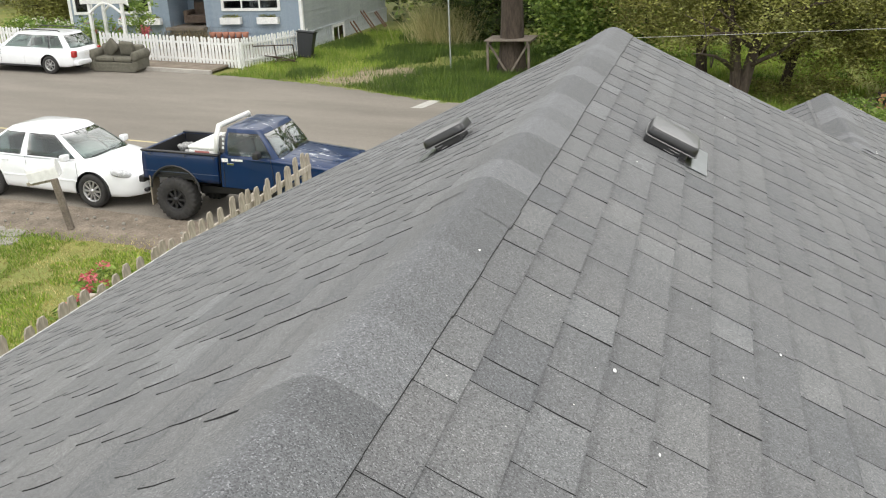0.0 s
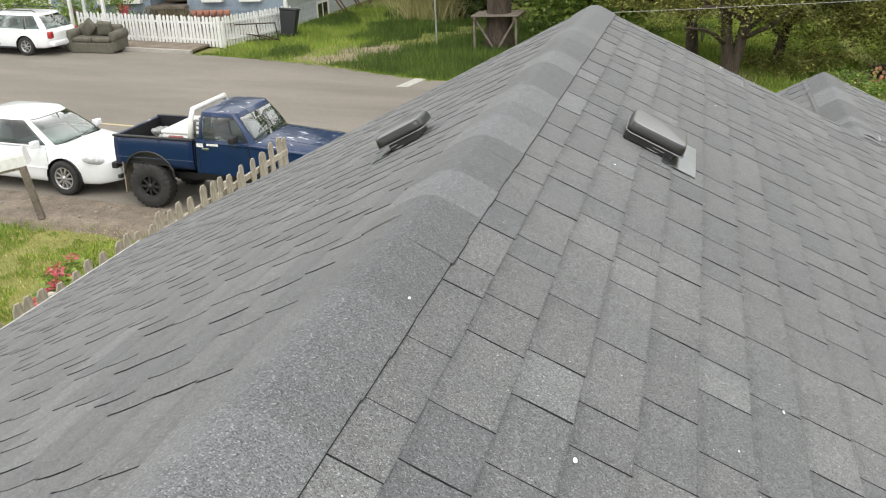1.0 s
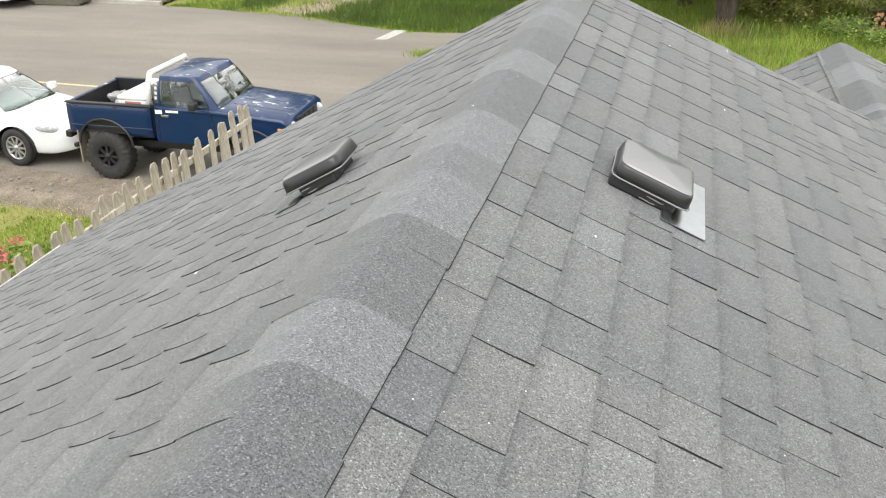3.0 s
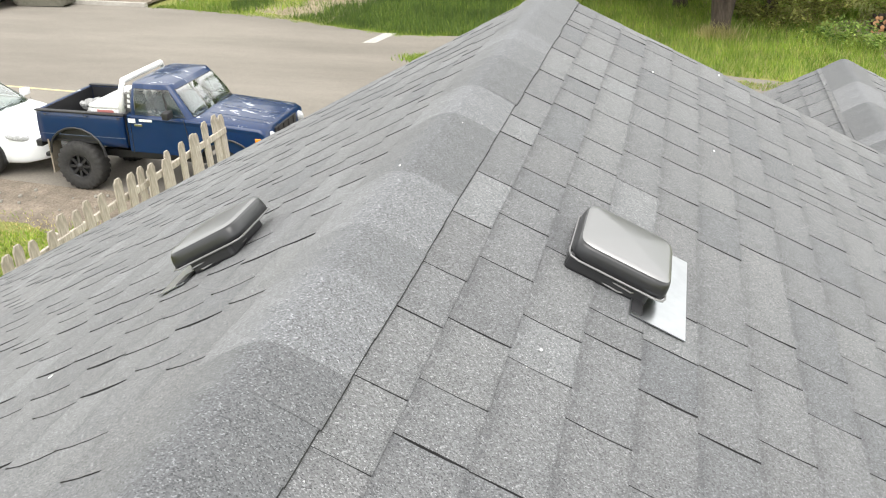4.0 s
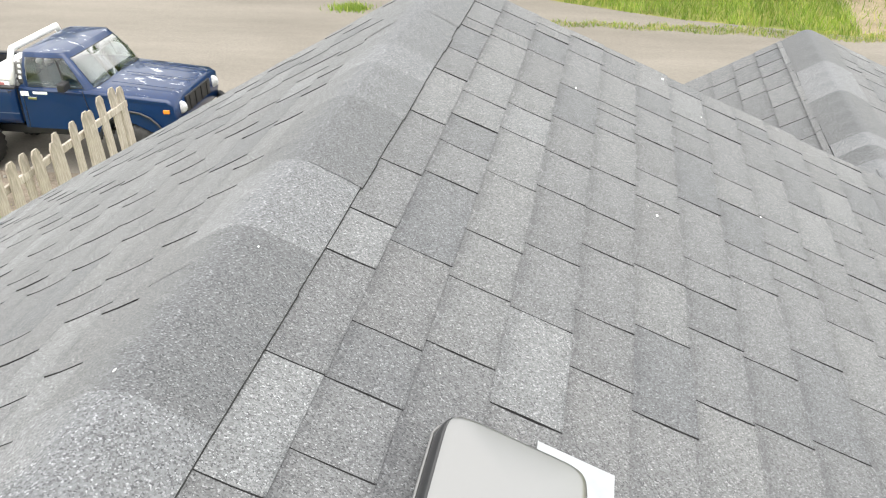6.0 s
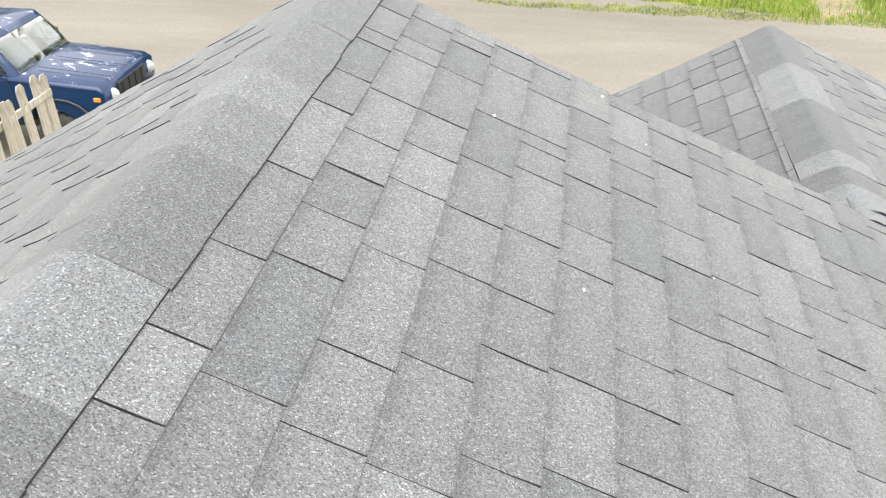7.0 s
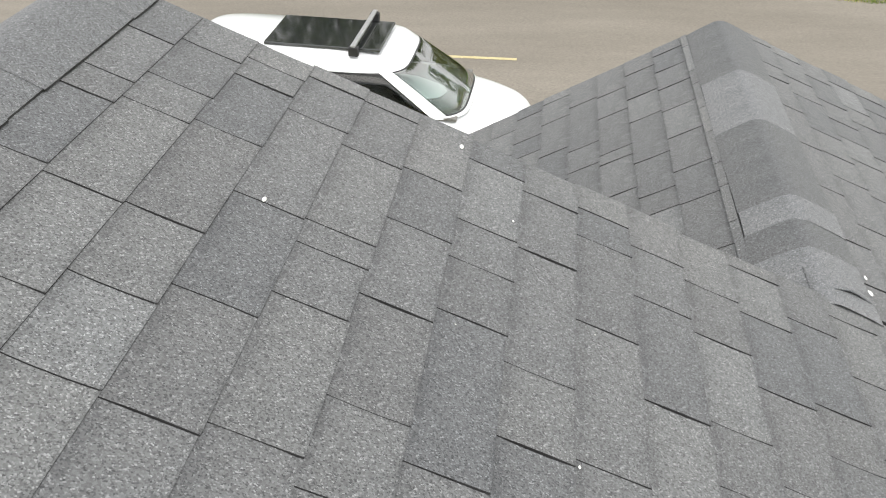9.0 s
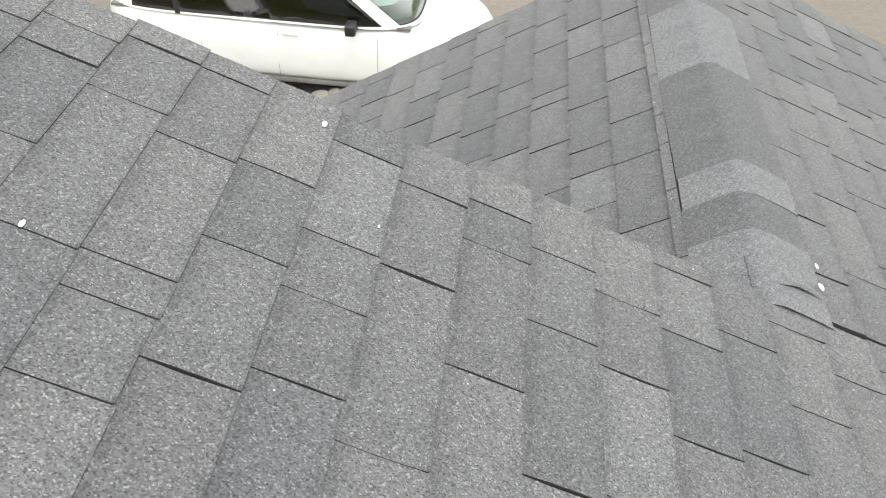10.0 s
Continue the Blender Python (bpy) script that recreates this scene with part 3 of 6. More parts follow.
def lathe(profile, seg=28):
    """Turns (radius, y) round the y axis."""
    bm = bmesh.new()
    rings = [[bm.verts.new((r * math.cos(k * math.tau / seg), y, r * math.sin(k * math.tau / seg))) for k in range(seg)] for r, y in profile]
    for a, b in zip(rings, rings[1:]):
        for k in range(seg):
            bm.faces.new((a[k], a[(k + 1) % seg], b[(k + 1) % seg], b[k])).smooth = True
    bmesh.ops.recalc_face_normals(bm, faces=bm.faces[:])
    return bm


def add_wheel(car, x, y, r, w, rim_mat, spokes, knobs=False):
    """Wheel under car: tyre, rim with spokes and hub. y's sign gives the outer side."""
    side = 1 if y > 0 else -1
    wh = part("wheel", lathe([(0.02, -0.02), (r * 0.5, -0.02), (r * 0.5, 0.02), (0.02, 0.02)], 20), STEEL_BLACK, car)
    wh.location = (x, y, r)
    wh.rotation_euler = (0, 0, 0 if side < 0 else math.pi)
    q = 0.64 if not knobs else 0.5
    bm = lathe([(r * q, -w / 2 + 0.02), (r * (q + 0.1), -w / 2), (r * 0.93, -w / 2), (r, -w / 2 + 0.035), (r, w / 2 - 0.035), (r * 0.93, w / 2), (r * q, w / 2 - 0.02), (r * q, -w / 2 + 0.02)], 104 if knobs else 28)
    if knobs:
        for v in bm.verts:
            d = math.hypot(v.co.x, v.co.z)
            if d > r * 0.9:
                k = int(round(math.atan2(v.co.z, v.co.x) / math.tau * 104)) + (2 if v.co.y > 0 else 0)
                f = 1.03 if k % 4 < 2 else 0.97
                v.co.x, v.co.z = v.co.x * f, v.co.z * f
    part("tyre", bm, TYRE, wh)
    bm = lathe([(r * q, -w / 2 + 0.015), (r * (q - 0.05), -w / 2 + 0.01), (r * (q - 0.07), -w / 2 + 0.07), (r * (q - 0.07), w / 2 - 0.04)])
    for k in range(spokes):
        mm = pose(0, 0, 0, 0, 360 / spokes * k, 0)
        box(bm, r * 0.1, r * (q - 0.03), -w / 2 + 0.02, -w / 2 + 0.05, -r * 0.055, r * 0.055, mm)
    part("rim", bm, rim_mat, wh)
    part("hub", lathe([(0.001, -w / 2 + 0.0), (r * 0.13, -w / 2 + 0.005), (r * 0.15, -w / 2 + 0.06)], 14), rim_mat, wh)


def lofted(x0, x1, width, top, bottom, arches, nf=4.5, nr=5.0):
    """A smooth car body: rounded cross-sections along x, both ends drawn in, wheel openings (x, z, radius) cut out."""
    ends = [0.98, 0.988, 0.994, 0.998, 0.9996]
    us = [-e for e in ends[::-1]] + list(np.linspace(-0.97, 0.97, 124)) + ends
    sec = [(0, 0), (0.8, 0), (0.93, 0.02), (0.975, 0.1), (0.995, 0.22), (1, 0.36), (1, 0.5), (0.992, 0.64), (0.975, 0.76), (0.95, 0.85), (0.905, 0.92), (0.83, 0.97), (0.7, 0.995), (0.45, 1.012), (0, 1.02)]
    fine = [sec[0], sec[1]]
    for p, q in zip(sec[1:-3], sec[2:-2]):
        fine += [((p[0] + q[0]) / 2, (p[1] + q[1]) / 2), q]
    fine += sec[-2:]
    loop = fine + [(-f, h) for f, h in fine[-2:0:-1]]
    mid, half = (x0 + x1) / 2, (x1 - x0) / 2
    tx, tz = zip(*sorted(top))
    bx, bz = zip(*sorted(bottom))
    bm = bmesh.new()
    rings = []
    for u in us:
        x = mid + half * u
        n = nf if u > 0 else nr
        w = width / 2 * (1 - abs(u) ** n) ** (1 / n)
        zt = sum(np.interp(x + d, tx, tz) for d in (-0.09, -0.045, 0, 0.045, 0.09)) / 5
        z0 = np.interp(x, bx, bz)
        rings.append([bm.verts.new((x, f * w, z0 + (zt - z0) * h)) for f, h in loop])
    m = len(loop)
    for r0, r1 in zip(rings, rings[1:]):
        for i in range(m):
            bm.faces.new((r0[i], r0[(i + 1) % m], r1[(i + 1) % m], r1[i])).smooth = True
    bm.faces.new(rings[0])
    bm.faces.new(rings[-1][::-1])
    gone = []
    for ax, az, r in arches:
        for v in bm.verts:
            if abs(v.co.y) > 0.45:
                d = math.hypot(v.co.x - ax, v.co.z - az)
                if abs(d - r) < 0.036 and v.co.z > az - 0.12:
                    v.co.x, v.co.z = ax + (v.co.x - ax) * r / d, az + (v.co.z - az) * r / d
        for f in bm.faces:
            c = f.calc_center_median()
            if abs(c.y) > 0.45 and math.hypot(c.x - ax, c.z - az) < r - 0.004:
                gone.append(f)
    bmesh.ops.delete(bm, geom=list(set(gone)), context="FACES")
    bmesh.ops.recalc_face_normals(bm, faces=bm.faces[:])
    return bm


def wheel_well(car, x, z, r, y):
    """Dark half-round liner inside a wheel opening."""
    bm = bmesh.new()
    s = 1 if y > 0 else -1
    outer, inner = [], []
    for k in range(15):
        a = math.pi * (-0.08 + 1.16 * k / 14)
        outer.append(bm.verts.new((x + (r + 0.004) * math.cos(a), y, z + (r + 0.004) * math.sin(a))))
        inner.append(bm.verts.new((x + (r + 0.004) * math.cos(a), y - s * 0.32, z + (r + 0.004) * math.sin(a))))
    for k in range(14):
        bm.faces.new((outer[k], outer[k + 1], inner[k + 1], inner[k])).smooth = True
    bm.faces.new(inner)
    part("wheel_well", bm, BLACK, car)


def cabin(car, spec, paint, posts, rise=0.06, expo=5.0, side_glass=None, limits=(0.84, 0.79), post_paint=None):
    """Cabin over the belt line, one rounded shell split into screens, side panes, painted frame and roof."""
    xb0, xb1, wb, zb, xr0, xr1, wr, zr = spec
    a, b = (xb1 - xb0) / 2, wb
    dense = []
    for k in range(1440):
        t = math.tau * k / 1440
        c, q = math.cos(t), math.sin(t)
        dense.append((math.copysign(abs(c) ** (2 / expo), c), math.copysign(abs(q) ** (2 / expo), q)))
    acc = [0.0]
    for (p0, q0), (p1, q1) in zip(dense, dense[1:] + dense[:1]):
        acc.append(acc[-1] + math.hypot((p1 - p0) * a, (q1 - q0) * b))
    n = 148
    cols, j = [], 0
    for k in range(n):
        want = acc[-1] * k / n
        while acc[j + 1] < want:
            j += 1
        cols.append(dense[j])
    vs = [0.0, 0.045, 0.07, 0.25, 0.45, 0.65, 0.85, 0.87, 0.94, 1.0]
    fs = [0.02, 0.06, 0.14, 0.3, 0.5, 0.75, 0.97]
    rows = []
    for v in vs:
        cx = ((xb0 + xb1) * (1 - v) + (xr0 + xr1) * v) / 2
        ha = ((xb1 - xb0) * (1 - v) + (xr1 - xr0) * v) / 2 + 0.02 * math.sin(math.pi * v)
        hb = wb * (1 - v) + wr * v + 0.018 * math.sin(math.pi * v)
        rows.append([Vector((cx + ha * p, hb * q, zb + (zr - zb) * v)) for p, q in cols])
    cx, ha = (xr0 + xr1) / 2, (xr1 - xr0) / 2
    for f in fs:
        rows.append([Vector((cx + ha * p * (1 - f), wr * q * (1 - f), zr + rise * (1 - (1 - f) ** 2.4))) for p, q in cols])
    groups = {}
    for r in range(len(rows) - 1):
        v = (vs[r] + vs[r + 1]) / 2 if r < len(vs) - 1 else 2.0
        for k in range(n):
            p, q = ((c0 + c1) / 2 for c0, c1 in zip(cols[k], cols[(k + 1) % n]))
            where = "roof" if v > 0.95 else "cabin_frame"
            if v < 0.87:
                if abs(q) < limits[0]:
                    where = "windshield" if p > 0 else "rear_window"
                elif abs(p) < limits[1]:
                    edge = min([abs(p - c) for c in posts] + [9])
                    where = "door_post %d %d" % (q > 0, min(range(len(posts)), key=lambda c: abs(p - posts[c]))) if posts and edge * a < (0.06 if post_paint else 0.036) else "side_window %d %d" % (q > 0, sum(p > c for c in posts))
                if where != "cabin_frame" and not where.startswith("door_post") and (v < 0.07 or v > 0.85):
                    where = "window_seal" if v > 0.045 else "cabin_frame"
            groups.setdefault(where, []).append((r, k))
    for where, faces in groups.items():
        bm = bmesh.new()
        seen = {}
        for r, k in faces:
            keys = [(r, k), (r, (k + 1) % n), (r + 1, (k + 1) % n), (r + 1, k)]
            for key in keys:
                if key not in seen:
                    seen[key] = bm.verts.new(rows[key[0]][key[1]])
            bm.faces.new([seen[key] for key in keys]).smooth = True
        nm = where.split(" ")[0]
        mat = {"windshield": AUTO_GLASS, "rear_window": AUTO_GLASS, "side_window": side_glass or DARK_GLASS, "door_post": post_paint or BLACK, "window_seal": BLACK}.get(nm, paint)
        if nm == "roof":
            bm.faces.new([seen[(len(rows) - 1, k)] for k in range(n)])
        ob = part(nm, bm, mat, car)
        if "glass" in mat.name:
            so = ob.modifiers.new("pane", "SOLIDIFY")
            so.thickness = 0.005
    bm = boxed(xb0 + 0.12, xb1 - 0.12, -wb + 0.1, wb - 0.1, zb - 0.02, zb + 0.012)
    for x in ((xr0 + xr1) / 2 - 0.1, (xr0 + xr1) / 2 + 0.75)[: 2 if xr1 - xr0 > 1.1 else 1]:
        for s in (-1, 1):
            box(bm, x - 0.5, x - 0.36, s * wb * 0.45 - 0.22, s * wb * 0.45 + 0.22, zb, zb + 0.3)
    part("interior", bm, TRIM_GREY, car, "dark cabin with seat backs")


def lens(car, name, x, y, z, size, yaw, mat, pitch=0.0):
    """A rounded lamp lens let into the body."""
    bm = bmesh.new()
    bmesh.ops.create_icosphere(bm, subdivisions=3, radius=1.0)
    for v in bm.verts:
        v.co = Vector((math.copysign(abs(c) ** 0.75, c) * k for c, k in zip(v.co, size)))
    part(name, bm, mat, car, smooth=True).matrix_basis = pose(x, y, z, 0, pitch, yaw)


def mirrors(car, x, y, z, mat):
    for s in (-1, 1):
        part("side_mirror", boxed(x - 0.06, x + 0.06, s * y - 0.02, s * (y + 0.16) + 0.0 if s > 0 else -(y + 0.16), z - 0.01, z + 0.12, 0.025, 3) if s > 0 else boxed(x - 0.06, x + 0.06, -(y + 0.16), -y + 0.02, z - 0.01, z + 0.12, 0.025, 3), mat, car, smooth=True)


def seam(car, pts, mat, r=0.006, name="door_seam"):
    part(name, tube(pts, r, 5), mat, car)


def sedan(m):
    """Compact four-door; x forward, origin on the ground under its middle."""
    c = thing("sedan", m, "white compact four-door sedan parked on the shoulder", "car", "parked cars")
    r, xf, xr = 0.335, 1.21, -1.33
    top = [(-2.28, 0.78), (-2.22, 0.9), (-2.05, 0.95), (-1.5, 0.96), (0.0, 0.93), (1.0, 0.94), (1.3, 0.9), (1.7, 0.82), (2.05, 0.72), (2.2, 0.62), (2.28, 0.5)]
    wells = [(xf, r, 0.385), (xr, r, 0.385)]
    part("body", lofted(-2.28, 2.28, 1.74, top, [(-2.28, 0.32), (-1.9, 0.24), (1.9, 0.22), (2.28, 0.28)], wells, 3.4), WHITE_CAR, c, "glossy white body")
    for x, z, rr in wells:
        for y in (-0.845, 0.845):
            wheel_well(c, x, z, rr, y)
    cabin(c, (-1.82, 1.18, 0.82, 0.9, -0.98, 0.28, 0.59, 1.39), WHITE_CAR, [-0.03], rise=0.075, post_paint=WHITE_CAR)
    for x in (xf, xr):
        for y in (-0.76, 0.76):
            add_wheel(c, x, y, r, 0.2, ALLOY, 10)
    for s in (-1, 1):
        lens(c, "headlight", 1.83, s * 0.625, 0.685, (0.24, 0.115, 0.075), -s * 38, LENS_CLEAR, 15)
        part("door_handle", boxed(0.05, 0.22, s * 0.865 - 0.015, s * 0.865 + 0.015, 0.78, 0.81, 0.008), WHITE_CAR, c)
        part("door_handle", boxed(-0.95, -0.78, s * 0.865 - 0.015, s * 0.865 + 0.015, 0.79, 0.82, 0.008), WHITE_CAR, c)
        part("side_moulding", boxed(-0.95, 0.9, s * 0.875 - 0.008, s * 0.875 + 0.008, 0.5, 0.53, 0.004), WHITE_CAR, c)
        for x in (0.92, -0.33):
            seam(c, [(x, s * 0.868, 0.28), (x, s * 0.868, 0.6), (x - 0.02, s * 0.85, 0.9)], BLACK, 0.004)
    part("grille", boxed(2.2, 2.283, -0.4, 0.4, 0.53, 0.6, 0.02), BLACK, c, "dark slot grille")
    part("air_intake", boxed(2.2, 2.283, -0.5, 0.5, 0.33, 0.4, 0.02), BLACK, c)
    part("wiper", tube([(1.1, -0.5, 0.955), (1.12, 0.15, 0.985)], 0.01, 5), BLACK, c)
    mirrors(c, 0.72, 0.86, 0.92, WHITE_CAR)
    return c


def wagon(m):
    c = thing("station_wagon", m, "white station wagon parked along the far kerb", "car", "parked cars")
    r, xf, xr = 0.32, 1.4, -1.22
    top = [(-2.3, 0.72), (-2.24, 0.93), (-1.9, 0.96), (0.0, 0.93), (0.9, 0.93), (1.3, 0.88), (2.0, 0.76), (2.18, 0.66), (2.26, 0.5)]
    wells = [(xf, r, 0.375), (xr, r, 0.375)]
    part("body", lofted(-2.3, 2.26, 1.74, top, [(-2.3, 0.34), (-1.9, 0.25), (2.26, 0.25)], wells, 3.6, 6.5), WHITE_CAR, c, "white body")
    for x, z, rr in wells:
        for y in (-0.845, 0.845):
            wheel_well(c, x, z, rr, y)
    cabin(c, (-2.2, 1.05, 0.81, 0.9, -1.72, 0.25, 0.62, 1.41), WHITE_CAR, [-0.42, 0.14], rise=0.06, expo=6.0, side_glass=PALE_GLASS)
    for x in (xf, xr):
        for y in (-0.76, 0.76):
            add_wheel(c, x, y, r, 0.2, ALLOY, 7)
    for s in (-1, 1):
        part("tail_light", boxed(-2.268, -2.1, s * 0.7 - 0.1, s * 0.7 + 0.1, 0.6, 0.85, 0.05, 3), LENS_RED, c, smooth=True)
        part("roof_rail", tube([(-1.6, s * 0.56, 1.46), (-1.5, s * 0.56, 1.51), (0.0, s * 0.56, 1.51), (0.1, s * 0.56, 1.46)], 0.018, 6), BLACK, c)
        for x in (0.8, -0.2, -1.1):
            seam(c, [(x, s * 0.866, 0.34), (x, s * 0.868, 0.6), (x, s * 0.84, 0.84)], BLACK, 0.004)
    part("number_plate", boxed(-2.312, -2.29, -0.25, 0.25, 0.64, 0.76), WHITE_PAINT, c)
    part("rear_bumper", boxed(-2.35, -2.1, -0.76, 0.76, 0.32, 0.52, 0.07, 4), WHITE_CAR, c, smooth=True)
    part("side_skirt", boxed(-0.82, 1.0, -0.86, 0.86, 0.235, 0.3, 0.02), BLACK, c)
    mirrors(c, 0.75, 0.86, 0.92, WHITE_CAR)
    return c


def crossover(m):
    """White hatchback with a glass roof and a single roof bar."""
    c = thing("hatchback", m, "white hatchback with dark glass roof and one roof bar", "car", "parked cars")
    r, xf, xr = 0.34, 1.6, -1.5
    top = [(-2.36, 0.8), (-2.3, 1.0), (-1.9, 1.05), (-0.2, 0.99), (1.1, 0.98), (1.5, 0.93), (1.95, 0.84), (2.15, 0.72), (2.22, 0.55)]
    wells = [(xf, r, 0.4), (xr, r, 0.4)]
    part("body", lofted(-2.36, 2.22, 1.82, top, [(-2.36, 0.36), (-1.9, 0.29), (2.22, 0.29)], wells, 3.0, 5), WHITE_CAR, c, "glossy white body")
    for x, z, rr in wells:
        for y in (-0.885, 0.885):
            wheel_well(c, x, z, rr, y)
    cabin(c, (-2.3, 1.42, 0.86, 0.98, -2.1, 0.54, 0.74, 1.56), WHITE_CAR, [-0.5, 0.1], rise=0.11, side_glass=BLACK_GLASS)
    part("side_sill", boxed(-0.85, 1.1, -0.875, 0.875, 0.235, 0.3, 0.02), TRIM_GREY, c, "grey plastic sill")
    part("glass_roof", boxed(-1.1, 0.33, -0.47, 0.47, 1.635, 1.675, 0.012), emit_free_glass("dark_roof_glass", (0.018, 0.02, 0.02), 0.06), c, "dark dusty glass roof panel")
    part("roof_bar", boxed(0.01, 0.07, -0.62, 0.62, 1.735, 1.765, 0.01), plain("grey_roof_bar", (0.4, 0.4, 0.41), 0.4, 0.5), c, "grey metal roof bar")
    for s in (-1, 1):
        part("bar_foot", boxed(-0.02, 0.1, s * 0.58 - 0.04, s * 0.58 + 0.04, 1.62, 1.74, 0.015), BLACK, c)
        lens(c, "headlight", 1.78, s * 0.6, 0.74, (0.2, 0.1, 0.07), -s * 40, LENS_CLEAR, 8)
        part("door_handle", boxed(-0.15, 0.05, s * 0.9 - 0.015, s * 0.9 + 0.015, 0.86, 0.89, 0.008), WHITE_CAR, c)
        for x in (0.95, -0.2, -1.1):
            seam(c, [(x, s * 0.905, 0.34), (x, s * 0.907, 0.65), (x, s * 0.87, 0.93)], TRIM_GREY, 0.0025)
    for x in (xf, xr):
        for y in (-0.79, 0.79):
            add_wheel(c, x, y, r, 0.21, ALLOY, 5)
    part("wiper", tube([(1.28, -0.35, 1.03), (1.2, 0.35, 1.06)], 0.012, 5), BLACK, c)
    part("wiper", tube([(1.27, 0.0, 1.03), (1.18, 0.6, 1.06)], 0.012, 5), BLACK, c)
    mirrors(c, 0.67, 0.88, 0.98, BLACK)
    return c


def pickup(m):
    """Lifted small pickup: cab, open bed, tall knobbly tyres."""
    c = thing("pickup_truck", m, "lifted dark blue pickup with peeling roof and bonnet paint", "truck", "parked cars")
    r, xf, xr = 0.42, 1.34, -1.36
    zb = 1.37
    cab = [(2.0, 0.78), (2.04, 0.95), (2.03, 1.2), (1.93, 1.26), (0.78, 1.35), (-0.36, zb), (-0.36, 0.75), (0.4, 0.74), (xf - 0.52, 0.73)]
    cab += [(xf + 0.5 * math.cos(a), 0.62 + 0.44 * math.sin(a)) for a in [math.pi * (0.96 - 0.92 * k / 9) for k in range(10)]]
    part("cab", side_body(cab, 1.62, 4.2, plan=0.06, round_edge=0.05, cx=0.3), BLUE_CAR, c, "faded blue cab and bonnet with peeling lacquer")
    cabin(c, (-0.36, 0.84, 0.77, zb - 0.03, -0.29, 0.43, 0.67, 1.85), BLUE_CAR, [], rise=0.05, expo=9.0, side_glass=PALE_GLASS, limits=(0.9, 0.78))
    for s in (-1, 1):
        part("vent_post", tube([(0.4, s * 0.775, zb), (0.3, s * 0.715, 1.72)], 0.012, 6), BLACK, c)
    # open bed
    def low(x):
        d = abs(x - xr)
        return 0.62 + 0.45 * math.sqrt(max(0.0, 1 - (d / 0.5) ** 2)) if d < 0.48 else 0.8

    stations = [-2.03, -1.9] + [xr + 0.5 * q / 8 for q in range(-8, 9)] + [-0.7, -0.55, -0.42]
    for s in (-1, 1):
        bm = bmesh.new()
        cols = []
        for x in stations:
            z0 = low(x)
            zs = [z0 + (1.34 - z0) * q for q in (0, 0.15, 0.3, 0.45, 0.6, 0.72, 0.84, 0.93, 1.0)]
            out = [bm.verts.new((x, s * (0.765 + 0.055 * math.sqrt(max(0.0, 1 - abs((z - 1.05) / 0.32) ** 2.5))), z)) for z in zs]
            cols.append(out + [bm.verts.new((x, s * 0.74, z)) for z in zs[::-1]])
        for p0, p1 in zip(cols, cols[1:]):
            for i in range(18):
                bm.faces.new((p0[i], p0[(i + 1) % 18], p1[(i + 1) % 18], p1[i])).smooth = i < 8
        bm.faces.new(cols[0])
        bm.faces.new(cols[-1])
        bmesh.ops.recalc_face_normals(bm, faces=bm.faces[:])
        part("bed_side", bm, BLUE_CAR, c)
        part("bed_rail", boxed(-2.05, -0.4, s * 0.78 - 0.045, s * 0.78 + 0.045, 1.335, 1.365, 0.01), BLACK, c)
        for x in (-1.85, -1.1, -0.5):
            part("tie_hook", tube([(x - 0.03, s * 0.825, 1.31), (x, s * 0.84, 1.29), (x + 0.03, s * 0.825, 1.31)], 0.008, 5), BLACK, c)
        part("stripe", boxed(-2.0, -0.42, s * 0.82 - 0.002, s * 0.82 + 0.002, 0.955, 0.968), plain("thin_stripe", (0.06, 0.08, 0.13), 0.4), c)
        part("mud_flap", boxed(xr - 0.56, xr - 0.53, s * 0.66 - 0.15, s * 0.66 + 0.15, 0.25, 0.86, 0.008), surface("dusty_rubber", (0.2, 0.17, 0.13), (0.32, 0.28, 0.22), rough=0.9), c, "dusty tan mud flap")
        part("wheel_lip", tube([(xr + 0.52 * math.cos(a), s * 0.815, 0.62 + 0.46 * math.sin(a)) for a in [math.pi * k / 10 for k in range(11)]], 0.022, 6), BLACK, c)
        part("wheel_lip", tube([(xf + 0.52 * math.cos(a), s * 0.815, 0.62 + 0.45 * math.sin(a)) for a in [math.pi * k / 10 for k in range(11)]], 0.018, 6), BLACK, c)
        part("headlight", lathe([(0.001, -0.03), (0.085, -0.025), (0.095, 0.02), (0.09, 0.04)], 18), LENS_CLEAR, c, smooth=True).matrix_basis = pose(2.03, s * 0.57, 1.08, 0, 90, 0)
        part("turn_signal", boxed(1.86, 1.96, s * 0.77 - 0.03, s * 0.77 + 0.03, 1.05, 1.11, 0.01), LENS_AMBER, c, "amber corner lamp")
        part("door_handle", boxed(-0.22, -0.08, s * 0.812 - 0.012, s * 0.812 + 0.012, 1.19, 1.23, 0.006), CHROME, c)
        part("sticker", boxed(-0.33, -0.2, s * 0.8105 - 0.002, s * 0.8105 + 0.002, 1.24, 1.31), WHITE_PAINT, c, "small white sticker")
        part("sticker", boxed(-0.13, 0.1, s * 0.8105 - 0.002, s * 0.8105 + 0.002, 1.27, 1.31), WHITE_PAINT, c, "small white sticker")
        seam(c, [(0.72, s * 0.812, 0.72), (0.72, s * 0.812, 1.0), (0.66, s * 0.8, 1.34)], BLACK, 0.006)
        seam(c, [(-0.3, s * 0.812, 0.74), (-0.3, s * 0.8, 1.35)], BLACK, 0.006)
